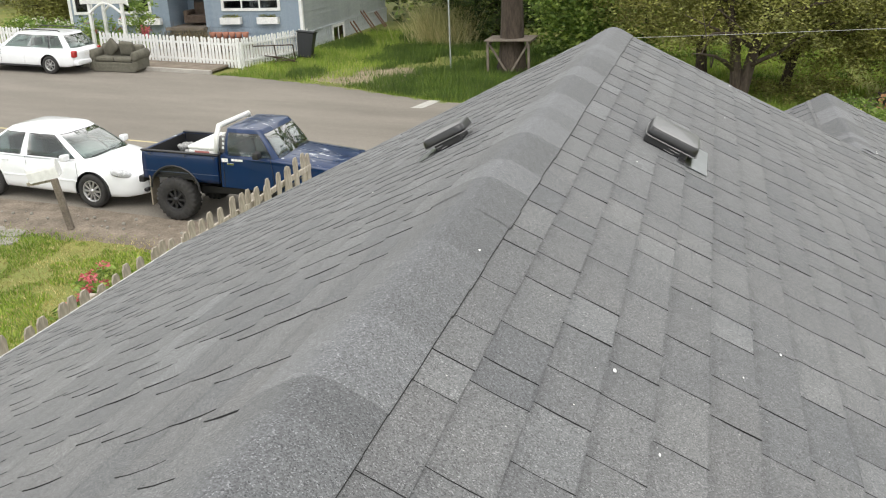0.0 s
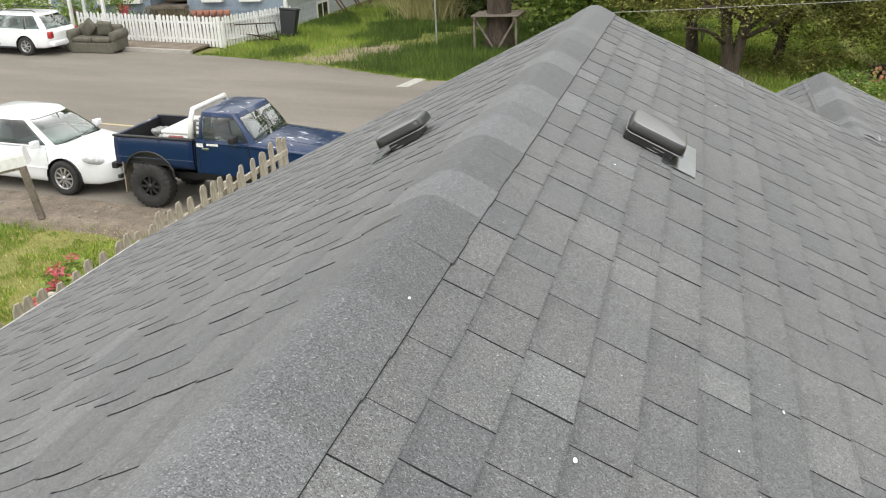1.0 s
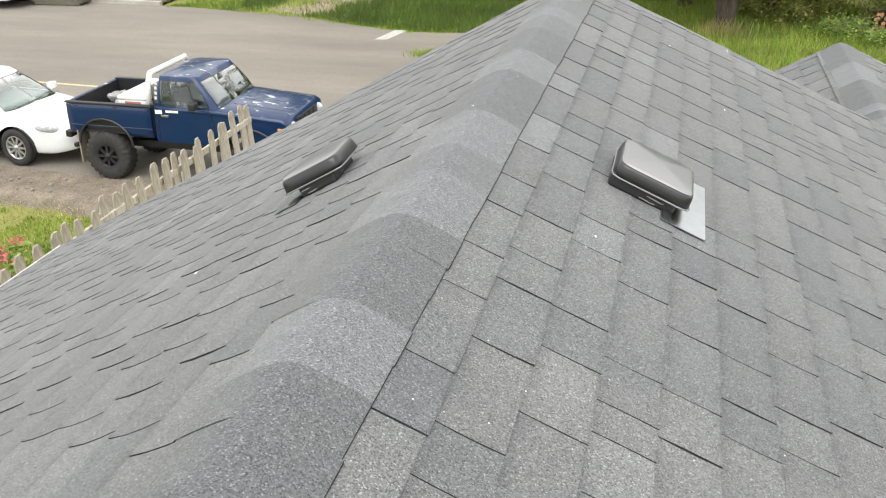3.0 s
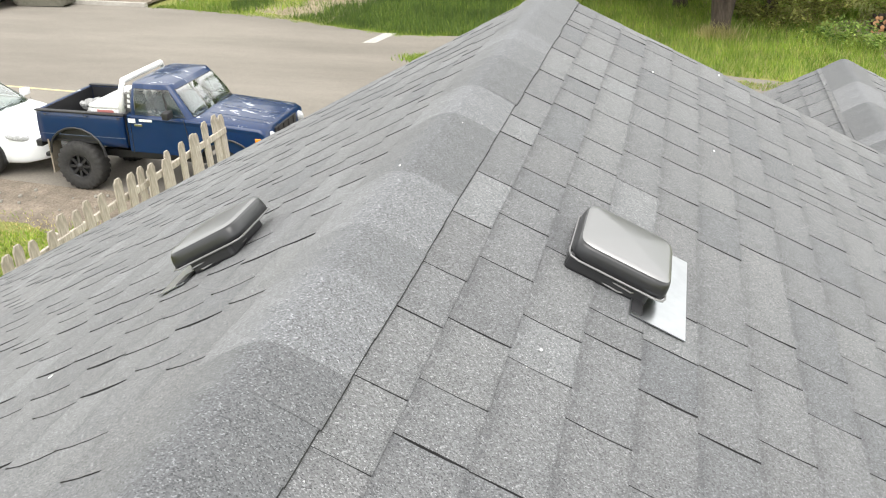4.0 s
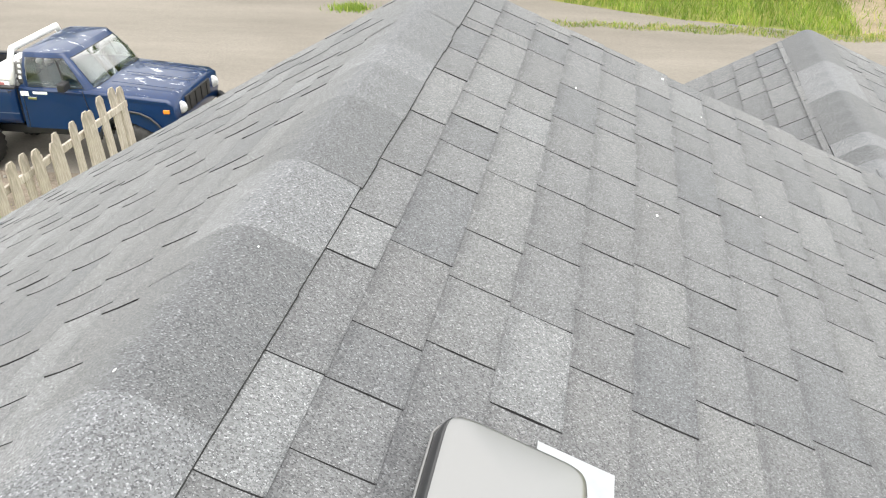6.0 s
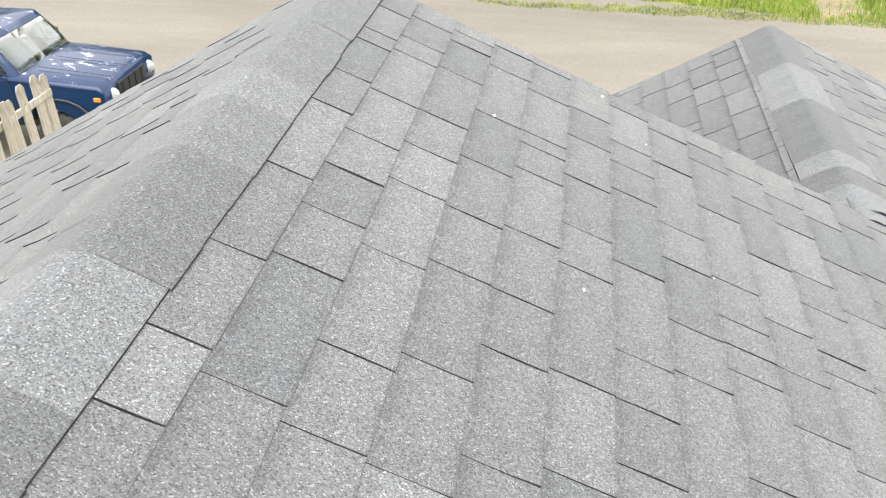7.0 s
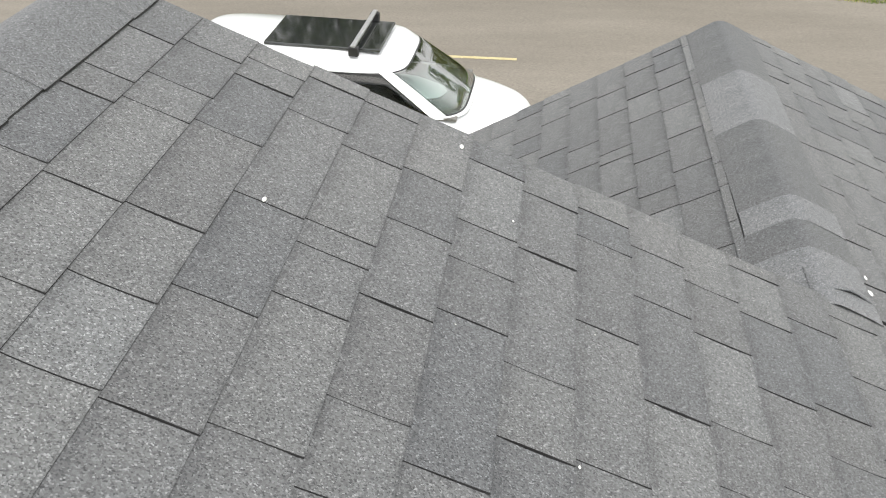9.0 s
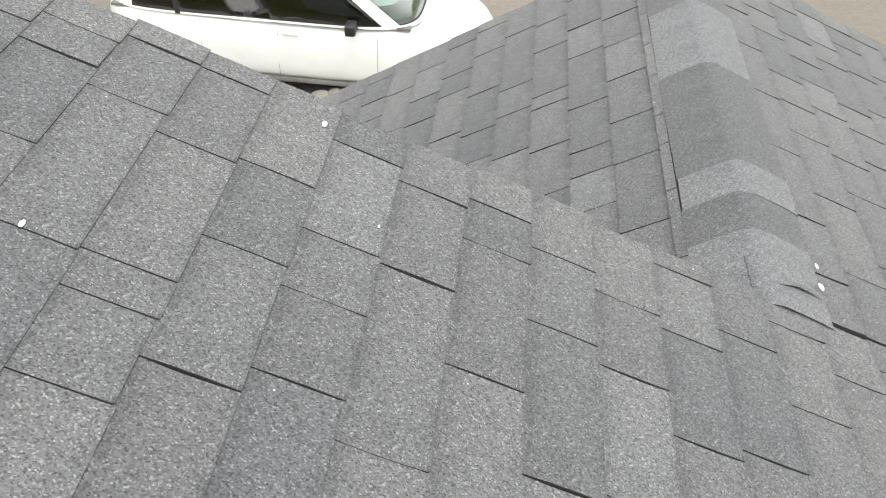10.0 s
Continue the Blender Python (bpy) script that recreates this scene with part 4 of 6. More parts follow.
        for j in range(4):
            part("vent_slot", boxed(-0.335, -0.29, s * (0.752 - 0.018 * j) - 0.006, s * (0.752 - 0.018 * j) + 0.006, 1.47 + 0.08 * j, 1.52 + 0.08 * j, 0.003), WHITE_PAINT, c)
    part("bed_floor", boxed(-2.0, -0.4, -0.76, 0.76, 0.82, 0.86), BLACK, c, "black bed liner")
    part("bed_front", boxed(-0.45, -0.4, -0.76, 0.76, 0.84, 1.33), BLACK, c)
    part("bed_liner", boxed(-1.98, -0.46, -0.735, -0.728, 0.86, 1.33), BLACK, c)
    part("bed_liner", boxed(-1.98, -0.46, 0.728, 0.735, 0.86, 1.33), BLACK, c)
    part("bed_liner", boxed(-1.998, -1.99, -0.73, 0.73, 0.86, 1.33), BLACK, c)
    part("tailgate", boxed(-2.07, -2.0, -0.74, 0.74, 0.84, 1.34, 0.015), BLUE_CAR, c)
    part("rack_bar", tube([(-0.5, -0.7, 1.3), (-0.46, -0.69, 1.7), (-0.45, -0.6, 1.87), (-0.45, 0.6, 1.87), (-0.46, 0.69, 1.7), (-0.5, 0.7, 1.3)], 0.05, 10), WHITE_PAINT, c, "white tubular headache rack", smooth=True)
    part("grille", boxed(1.98, 2.06, -0.42, 0.42, 0.96, 1.19, 0.01), BLACK, c, "black grille")
    for y in (-0.3, -0.1, 0.1, 0.3):
        part("grille_bar", boxed(2.055, 2.072, y - 0.02, y + 0.02, 0.97, 1.18), STEEL_BLACK, c)
    part("bumper", tube([(2.0, -0.82, 0.78), (2.2, -0.6, 0.78), (2.24, 0, 0.78), (2.2, 0.6, 0.78), (2.0, 0.82, 0.78)], 0.07, 8), STEEL_BLACK, c, "black tube bumper", smooth=True)
    part("rear_bumper", boxed(-2.2, -2.08, -0.75, 0.75, 0.68, 0.8, 0.02), STEEL_BLACK, c)
    for y in (-0.45, 0.0, 0.45):
        part("bonnet_crease", boxed(0.85, 1.95, y - 0.006, y + 0.006, 1.345, 1.355, 0.003, 1, pose(0, 0, 0.11, 0, 4.47, 0)), BLUE_CAR, c)
    part("frame_rail", boxed(-1.9, 1.8, -0.45, -0.35, 0.5, 0.62), STEEL_BLACK, c)
    part("frame_rail", boxed(-1.9, 1.8, 0.35, 0.45, 0.5, 0.62), STEEL_BLACK, c)
    for x in (xf, xr):
        part("axle", tube([(x, -0.6, r), (x, 0.6, r)], 0.06, 8), STEEL_BLACK, c)
        for y in (-0.72, 0.72):
            add_wheel(c, x, y, r, 0.3, STEEL_BLACK, 8, True)
    part("wiper", tube([(0.74, -0.4, 1.38), (0.68, 0.2, 1.45)], 0.01, 5), BLACK, c)
    mirrors(c, 0.44, 0.82, 1.38, BLACK)
    return c


sedan(on_road(-12.03, 16.27, 0, -3.5) @ Matrix.Diagonal((1, 1, 1.035, 1)))
pickup(on_road(-7.47, 15.97, 0, 0))
crossover(on_road(-1.34, 16.08, 0.01, -1.8) @ pose(0, 0, 0, 1.5, 1.6, 0))
wagon(on_road(-23.05, 29.2, 0, 180))

# load in the pickup's bed
cooler = thing("cooler", on_road(-8.26, 15.87, 0.86), "white cooler box lying in the pickup's bed", "cooler")
part("tub", boxed(-0.29, 0.29, -0.6, 0.55, 0, 0.55, 0.03, 2), WHITE_PAINT, cooler)
part("lid", boxed(-0.3, 0.3, -0.61, 0.56, 0.552, 0.62, 0.025, 2), WHITE_PAINT, cooler)
part("label", boxed(-0.15, 0.15, -0.604, -0.601, 0.42, 0.53), plain("red_print", (0.42, 0.16, 0.15)), cooler, "faded red print")
rng = random.Random(12)
for k in range(12):
    bm = bmesh.new()
    bmesh.ops.create_icosphere(bm, subdivisions=2, radius=rng.uniform(0.07, 0.13))
    for v in bm.verts:
        v.co *= 1 + 0.4 * noise.noise(v.co * 14 + Vector((k * 3, 0, 0)))
    s = part("bag", bm, surface("crumpled_plastic", (0.16, 0.16, 0.16), (0.5, 0.5, 0.49), scale=12, rough=0.5))
    s.matrix_world = on_road(rng.uniform(-9.2, -8.75), rng.uniform(15.7, 16.5), 0.95 + 0.032 * k)
    tagged(s, "crumpled grey plastic bag in the pickup's bed", "bag", "bags in the bed")

# ---- weathered picket fence beside the lawn ----
def picket_mesh(h, w, t, notch):
    """A flat picket with a clipped, pointed head."""
    bm = bmesh.new()
    out = [(-w / 2, 0), (w / 2, 0), (w / 2, h - notch), (w * 0.26, h), (-w * 0.26, h), (-w / 2, h - notch)]
    a = [bm.verts.new((0, x, z)) for x, z in out]
    b = [bm.verts.new((t, x, z)) for x, z in out]
    bm.faces.new(a[::-1])
    bm.faces.new(b)
    for i in range(6):
        bm.faces.new((a[i], a[(i + 1) % 6], b[(i + 1) % 6], b[i]))
    bmesh.ops.recalc_face_normals(bm, faces=bm.faces[:])
    return bm


def shared(name, bm, mat):
    me = bpy.data.meshes.new(name)
    bm.to_mesh(me)
    bm.free()
    me.materials.append(mat)
    return me


def child(name, me, parent, m):
    ob = new(name, me)
    ob.parent = parent
    ob.matrix_basis = m
    return ob


rng = random.Random(21)
fence = thing("picket_fence", upright(-5.51, 6.29), "weathered unpainted wooden picket fence with uneven tops", "fence")
kinds = [shared("picket", picket_mesh(h, w, 0.022, 0.06), FENCE_WOOD) for h, w in ((1.82, 0.135), (1.85, 0.15), (1.79, 0.13))]
for k in range(32):
    child("picket", rng.choice(kinds), fence, pose(0, 0.254 * k + rng.uniform(-0.012, 0.012), rng.uniform(-0.04, 0.03), rng.uniform(-2.5, 2.5), rng.uniform(-2, 2), 0))
for z in (0.35, 0.95, 1.57):
    part("rail", boxed(-0.045, -0.003, -0.1, 7.95, z - 0.045, z + 0.045, 0.008), FENCE_WOOD, fence)
for y in (-0.05, 2.0, 4.0, 6.0, 7.9):
    part("post", boxed(-0.138, -0.047, y - 0.045, y + 0.045, -0.1, 1.66, 0.008), FENCE_WOOD, fence)

# ---- mailbox, stepping stones, flowers by the lawn ----
MAIL_WHITE = plain("mailbox_enamel", (0.78, 0.78, 0.77), 0.4)
mail = thing("mailbox", upright(-10.5, 14.12, 0, 0), "white mailbox on a leaning wooden post", "mailbox")
part("post", boxed(-0.055, 0.055, -0.055, 0.055, 0, 1.02, 0.008, 2, pose(0, 0, 0, 4, -7, 20)), OLD_WOOD, mail, "leaning square post")
part("arm", boxed(-0.45, 0.1, -0.05, 0.05, 0.95, 1.02, 0.008, 2, pose(-0.05, 0, 0, 0, -9, 20)), FENCE_WOOD, mail)
bm = bmesh.new()
sect = [(-0.12, 0), (0.12, 0), (0.12, 0.14)] + [(0.12 * math.cos(a), 0.14 + 0.1 * math.sin(a)) for a in [math.pi * k / 8 for k in range(1, 8)]] + [(-0.12, 0.14)]
ends = [[bm.verts.new((x, y, z)) for y, z in sect] for x in (-0.22, 0.22)]
for i in range(len(sect)):
    bm.faces.new((ends[0][i], ends[0][(i + 1) % len(sect)], ends[1][(i + 1) % len(sect)], ends[1][i]))
bm.faces.new(ends[0])
bm.faces.new(ends[1][::-1])
bmesh.ops.recalc_face_normals(bm, faces=bm.faces[:])
part("box", bm, MAIL_WHITE, mail, "white metal box").matrix_basis = pose(-0.3, -0.05, 0.99, 2, -9, 25) @ Matrix.Diagonal((1.2, 1.3, 1.35, 1))
part("door", boxed(-0.012, 0, -0.11, 0.11, 0.01, 0.21, 0.01), MAIL_WHITE, mail).matrix_basis = pose(-0.3, -0.05, 0.99, 2, -9, 25) @ Matrix.Diagonal((1.2, 1.3, 1.35, 1)) @ pose(-0.222, 0, 0)
FLAG = surface("flagstone", (0.2, 0.19, 0.165), (0.33, 0.31, 0.27), scale=4, grain=40, rough=0.9)
for k in range(28):
    bm = bmesh.new()
    n = rng.randint(5, 7)
    pts = [(rng.uniform(0.23, 0.29) * math.cos(a), rng.uniform(0.2, 0.25) * math.sin(a)) for a in [math.tau * i / n for i in range(n)]]
    low = [bm.verts.new((x, y, 0)) for x, y in pts]
    up = [bm.verts.new((x * 0.95, y * 0.95, 0.03)) for x, y in pts]
    bm.faces.new(up)
    for i in range(n):
        bm.faces.new((low[i], low[(i + 1) % n], up[(i + 1) % n], up[i]))
    s = part("stepping_stone", bm, FLAG)
    s.matrix_world = on_road(-14.3 + 0.47 * (k % 7) + 0.2 * (k // 7 % 2), 14.0 - 0.4 * (k // 7) - 0.05 * (k % 7), -0.05, rng.uniform(-15, 15))
    tagged(s, "flat grey flagstone set in the lawn", "flagstone", "flagstones")


# ---- plants ----
def leaf_mat(name, stops, rough=0.6):
    m, n, l, b = node_mat(name, rough)
    rnd = n.new("ShaderNodeNewGeometry").outputs["Random Per Island"]
    base = ramp(n, l, rnd, stops)
    l.new(mix(n, l, base, ramp(n, l, noise_tex(n, l, 0.7, 3.0, 0.6), [(0.35, (0.55, 0.6, 0.5)), (0.65, (1.3, 1.25, 1.1))]), 1.0, "MULTIPLY"), b.inputs["Base Color"])
    tr = n.new("ShaderNodeBsdfTranslucent")
    l.new(base, tr.inputs[0])
    sh = n.new("ShaderNodeMixShader")
    sh.inputs[0].default_value = 0.25
    l.new(b.outputs[0], sh.inputs[1])
    l.new(tr.outputs[0], sh.inputs[2])
    l.new(sh.outputs[0], n["Material Output"].inputs[0])
    return m


LEAF_OLIVE = leaf_mat("olive_leaves", [(0.0, (0.12, 0.115, 0.032)), (0.45, (0.2, 0.2, 0.055)), (0.85, (0.31, 0.325, 0.09)), (1.0, (0.42, 0.45, 0.14))])
LEAF_GREEN = leaf_mat("green_leaves", [(0.0, (0.085, 0.155, 0.03)), (0.5, (0.2, 0.31, 0.06)), (1.0, (0.4, 0.5, 0.13))])
LEAF_DARK = leaf_mat("dark_leaves", [(0.0, (0.025, 0.045, 0.012)), (0.5, (0.06, 0.095, 0.024)), (1.0, (0.15, 0.19, 0.05))])
BLADE = leaf_mat("grass_blades", [(0.0, (0.12, 0.21, 0.024)), (0.5, (0.21, 0.32, 0.04)), (0.85, (0.32, 0.4, 0.07)), (1.0, (0.46, 0.44, 0.17))])
BLADE_DRY = leaf_mat("dry_blades", [(0.0, (0.26, 0.26, 0.08)), (0.6, (0.46, 0.4, 0.18)), (1.0, (0.6, 0.53, 0.3))])
PINK = leaf_mat("pink_petals", [(0.0, (0.5, 0.06, 0.1)), (1.0, (0.75, 0.25, 0.3))])
PALE = leaf_mat("pale_petals", [(0.0, (0.6, 0.55, 0.6)), (1.0, (0.8, 0.78, 0.75))])


def leaves(name, centres, spread, per, size, mat, parent=None, seed=1, flat=0.35):
    """Small bent leaves scattered in clumps round the given centres."""
    g = np.random.default_rng(seed)
    c = np.repeat(np.asarray(centres, float), per, axis=0)
    n = len(c)
    p = c + g.normal(size=(n, 3)) * np.asarray(spread)
    u = g.normal(size=(n, 3))
    u[:, 2] *= flat
    u /= np.linalg.norm(u, axis=1)[:, None]
    v = np.cross(u, g.normal(size=(n, 3)))
    v /= np.linalg.norm(v, axis=1)[:, None]
    s = size * g.uniform(0.6, 1.4, size=(n, 1))
    quad = np.stack([p - u * s, p + v * s * 0.45, p + u * s, p - v * s * 0.45], axis=1).reshape(-1, 3)
    me = bpy.data.meshes.new(name)
    me.from_pydata(quad.tolist(), [], np.arange(4 * n).reshape(-1, 4).tolist())
    me.materials.append(mat)
    ob = new(name, me)
    if parent:
        ob.parent = parent
    return ob


def blades(name, points, height, width, mat, seed=2):
    """Grass blades, each a narrow leaning triangle."""
    g = np.random.default_rng(seed)
    p = np.asarray(points, float)
    n = len(p)
    a = g.uniform(0, math.tau, n)
    side = np.stack([np.cos(a), np.sin(a), np.zeros(n)], 1) * width * g.uniform(0.6, 1.3, (n, 1))
    tip = np.stack([g.normal(0, 0.35, n), g.normal(0, 0.35, n), np.ones(n)], 1) * height * g.uniform(0.45, 1.25, (n, 1))
    tri = np.stack([p - side, p + side, p + tip], axis=1).reshape(-1, 3)
    me = bpy.data.meshes.new(name)
    me.from_pydata(tri.tolist(), [], np.arange(3 * n).reshape(-1, 3).tolist())
    me.materials.append(mat)
    return new(name, me)


def crown_centres(g, n, centre, radii, hollow=0.45):
    """Clump centres through an uneven ellipsoid, thinner in the middle."""
    out = []
    while len(out) < n:
        d = g.normal(size=3)
        d /= np.linalg.norm(d)
        r = hollow + (1 - hollow) * g.random() ** 0.6
        k = 1 + 0.35 * noise.noise(Vector(d * 1.7 + np.asarray(centre)))
        out.append(np.asarray(centre) + d * r * k * np.asarray(radii))
    return out


def tree(x, y, height, trunk_r, fork, crown, clumps, per, leaf, mat, label, seed, lean=(0, 0), trunks=1, low=0.0):
    """Tapered trunk(s), limbs and a crown of leaf clumps; fork: height of the first limbs."""
    g = np.random.default_rng(seed)
    t = thing("tree", upright(x, y, -0.05), label, "tree", "trees across the street")
    bm = bmesh.new()
    for k in range(trunks):
        a = g.uniform(0, math.tau)
        off = Vector((math.cos(a), math.sin(a), 0)) * (0.22 * trunk_r * (trunks - 1))
        sway = Vector((lean[0] + ((0.16 if k else -0.16) if trunks > 1 else 0), lean[1], 0))
        pts = [off + sway * (q ** 1.3) * height + Vector((0.06 * math.sin(3 * q + k), 0.05 * math.cos(4 * q), q * height * 0.8)) for q in (0, 0.04, 0.12, 0.25, 0.4, 0.6, 0.8, 1.0)]
        tube(pts, 1, 10, bm, [trunk_r * s for s in (1.45, 1.15, 1.0, 0.9, 0.75, 0.5, 0.3, 0.1)])
        for j in range(7):
            q = fork / height + (0.75 - fork / height) * g.random()
            base = off + sway * (q ** 1.3) * height + Vector((0, 0, q * height * 0.8))
            ang = g.uniform(0, math.tau)
            ln = crown[1][0] * g.uniform(0.5, 0.95)
            d = Vector((math.cos(ang), math.sin(ang), g.uniform(0.05, 0.8)))
            bend = Vector((0, 0, g.uniform(-0.25, 0.3)))
            limb = [base + d * ln * s + bend * ln * s * s + Vector(g.normal(size=3) * 0.06 * s) for s in (0, 0.25, 0.5, 0.75, 1.0)]
            tube(limb, 1, 6, bm, [trunk_r * s for s in (0.42, 0.33, 0.24, 0.14, 0.05)])
            for s in (2, 3):
                tw = [limb[s] + Vector(g.normal(size=3)) * 0.45 * f for f in (0, 0.5, 1.0)]
                tube([limb[s]] + tw[1:], 1, 5, bm, [trunk_r * f for f in (0.16, 0.1, 0.03)])
    for f in bm.faces:
        f.smooth = True
    part("trunk", bm, BARK, t, "brown furrowed trunk and limbs")
    leaves("inner_crown", crown_centres(g, clumps // 3, crown[0], [0.75 * q for q in crown[1]], 0.1), (0.4, 0.4, 0.3), per, leaf * 1.2, mat, t, seed + 80)
    leaves("crown", crown_centres(g, clumps, crown[0], crown[1]), (0.28, 0.28, 0.22), per, leaf, mat, t, seed + 50)
    return t


tree(1.75, 29.15, 5.5, 0.2, 1.3, ((0.3, 0.6, 3.7), (3.6, 3.0, 2.1)), 380, 75, 0.052, LEAF_OLIVE, "low-branched old fruit tree with forked trunk and olive leaves", 31, (0.05, 0.0), 2)
tree(0.7, 33.2, 5.5, 0.2, 1.2, ((-0.6, 0, 3.6), (3.3, 3.0, 2.1)), 340, 75, 0.052, LEAF_OLIVE, "spreading old fruit tree with olive leaves", 32, (-0.08, 0.02))
tree(3.35, 32.4, 5.2, 0.17, 1.1, ((1.2, 0, 2.9), (3.2, 2.6, 2.2)), 380, 75, 0.052, LEAF_OLIVE, "leaning old fruit tree with hanging olive leaves", 33, (0.18, 0.0))
tree(7.6, 31.4, 5.0, 0.17, 1.2, ((0, 0.5, 2.4), (3.0, 2.8, 2.3)), 300, 70, 0.055, LEAF_OLIVE, "old fruit tree with drooping olive leaves", 34, (-0.05, 0.0))
tree(-2.9, 37.0, 6.0, 0.2, 0.6, ((0, 0, 2.2), (2.9, 1.8, 2.5)), 330, 42, 0.1, LEAF_GREEN, "bushy broad-leaved tree with bright green leaves", 35)
big = tree(-6.03, 33.6, 12.0, 0.44, 5.0, ((0, 0, 8.5), (4.2, 4.2, 3.4)), 180, 30, 0.14, LEAF_DARK, "tall old conifer with a thick bare trunk", 36)
tree(-8.3, 41.0, 6.0, 0.2, 0.6, ((0, 0, 2.4), (2.6, 1.8, 2.6)), 240, 40, 0.1, LEAF_DARK, "dark bushy tree behind the tall grass", 37)
tree(-29.6, 39.0, 5.0, 0.15, 0.5, ((0, 0, 1.7), (2.1, 1.5, 2.0)), 260, 60, 0.06, LEAF_OLIVE, "rounded flowering bush tree beside the blue house", 38)

g = np.random.default_rng(77)


def lay(x, y, z=0.0):
    p = ROAD @ Vector((x, y, z))
    return (p.x, p.y, p.z)


wood = [np.array(lay(x, 45.5 + 5 * g.random() + 0.06 * x, 0)) + np.array((0, 0, 6.5 * g.random() ** 1.1)) for x in g.uniform(-14.0, 34, 1500)]
tagged(leaves("woods", wood, (0.5, 0.5, 0.4), 34, 0.13, LEAF_GREEN, None, 5), "dense leafy undergrowth at the edge of the woods", "woods", kind="stuff")
# treetops out of view, added so vents and car glass mirror dark foliage
tall = [np.array(lay(x, 49 + 6 * g.random() + 0.06 * x, 0)) + np.array((0, 0, 4 + 10 * g.random())) for x in g.uniform(-45, 19, 800)]
tagged(leaves("woods", tall, (1.1, 1.1, 0.9), 26, 0.4, LEAF_DARK, None, 9), "tall dark trees above the view, added for reflections", "woods", kind="stuff")
dark = [np.array(lay(x, 47.5 + 4 * g.random() + 0.06 * x, 0)) + np.array((0, 0, 8 * g.random())) for x in g.uniform(-16, 36, 1200)]
tagged(leaves("woods", dark, (0.7, 0.7, 0.5), 30, 0.2, LEAF_DARK, None, 6), "dark foliage deep in the woods", "woods", kind="stuff")
left = [np.array(lay(x, 46 + 4 * g.random(), 0)) + np.array((0, 0, 6 * g.random())) for x in g.uniform(-60, -28, 500)]
tagged(leaves("woods", left, (0.6, 0.6, 0.5), 30, 0.16, LEAF_OLIVE, None, 7), "leafy hedge behind the parked wagon", "woods", kind="stuff")


def far_edge(x):
    for (x0, y0), (x1, y1) in zip(FAR_EDGE, FAR_EDGE[1:]):
        if x0 <= x <= x1:
            return y0 + (y1 - y0) * (x - x0) / (x1 - x0)
    return 30.0


def spots(n, x0, x1, y0, y1, ok):
    out = []
    while len(out) < n:
        x, y = g.uniform(x0, x1), g.uniform(y0, y1)
        if ok(x, y):
            out.append(lay(x, y, -0.05))
    return out


def shady(x, y):
    return noise.noise(Vector((x * 0.5, y * 0.35, 1))) * 2.2 + (2.2 if -11.5 + (y - 30) * 0.2 < x < -4.5 and y > 27.3 else -0.6) + (0.8 if y > 34 else 0) - (0.95 if x > -3 else 0) > 0


def track(x, y):
    """Bare trodden ways through the verge."""
    return (x > 4 and abs(x - 6.25 - 0.12 * math.sin(y)) < 0.42) or abs(x - (-11.6 + (y - 29) * 0.42)) < 0.75 + 0.3 * math.sin(y * 3)


tagged(blades("tall_grass", spots(80000, -15.8, 12, 24, 43, lambda x, y: not (shady(x, y) and g.random() < 0.93) and (not track(x, y) or g.random() < 0.18) and y > far_edge(x) + 0.12 + 0.15 * math.sin(5 * x) and x > -15.65 + max(0.0, y - 31.8) * 0.08 and not (x > 5.0 and 29.5 < y < 32.2 and g.random() < 0.8)), 0.25, 0.011, BLADE, 3), "tall bright green spring grass on the verge", "grass", kind="stuff")
# tree shade near the conifer put into darker blade colour, plus random patches
BLADE_SHADED = leaf_mat("shaded_green_blades", [(0.0, (0.05, 0.095, 0.014)), (0.6, (0.09, 0.155, 0.024)), (1.0, (0.17, 0.235, 0.043))])
tagged(blades("tall_grass", spots(64000, -15.8, 12, 24, 43, lambda x, y: shady(x, y) and y > far_edge(x) + 0.12 and (not track(x, y) or g.random() < 0.1) and x > -15.65 + max(0.0, y - 31.8) * 0.08), 0.26, 0.012, BLADE_SHADED, 13), "deeper green grass, tree shade put into its colour, and random dark patches", "grass", kind="stuff")
tagged(blades("tall_grass", spots(9000, -16, -5.6, 25, 30.5, lambda x, y: far_edge(x) - 0.14 - 0.1 * math.sin(7 * x) < y < far_edge(x) + 0.5), 0.09, 0.011, BLADE, 14), "short ragged grass creeping over the asphalt edge", "grass", kind="stuff")


def weed_strip(x, y):
    near = 24.04 - 0.085 * (x + 1.4) + 0.06 * math.sin(4.3 * x)
    return near < y < near + 0.3 + 0.07 * (x + 1.6) + 0.08 * math.sin(9 * x) and noise.noise(Vector((x * 1.7, y * 2.5, 5))) > -0.28


tagged(blades("verge_weeds", spots(4200, -1.6, 9, 23.0, 25.2, weed_strip), 0.1, 0.016, BLADE_DRY, 4), "short dry weeds in a strip along the asphalt", "weeds", kind="stuff")
tagged(blades("verge_weeds", spots(5200, -1.5, 9, 23.0, 25.2, weed_strip), 0.12, 0.015, BLADE, 24), "fresh green weeds in a strip along the asphalt", "weeds", kind="stuff")
tagged(blades("lawn_grass", spots(70000, -17, -5.6, 6.5, 14.25, lambda x, y: (y < 13.75 or g.random() < (14.2 - y) * 1.2) and noise.noise(Vector((x * 0.55, y * 0.55, 3))) + 0.35 * noise.noise(Vector((x * 2.3, y * 2.3, 7))) > -0.22), 0.07, 0.01, BLADE, 5), "short patchy green lawn", "lawn", kind="stuff")
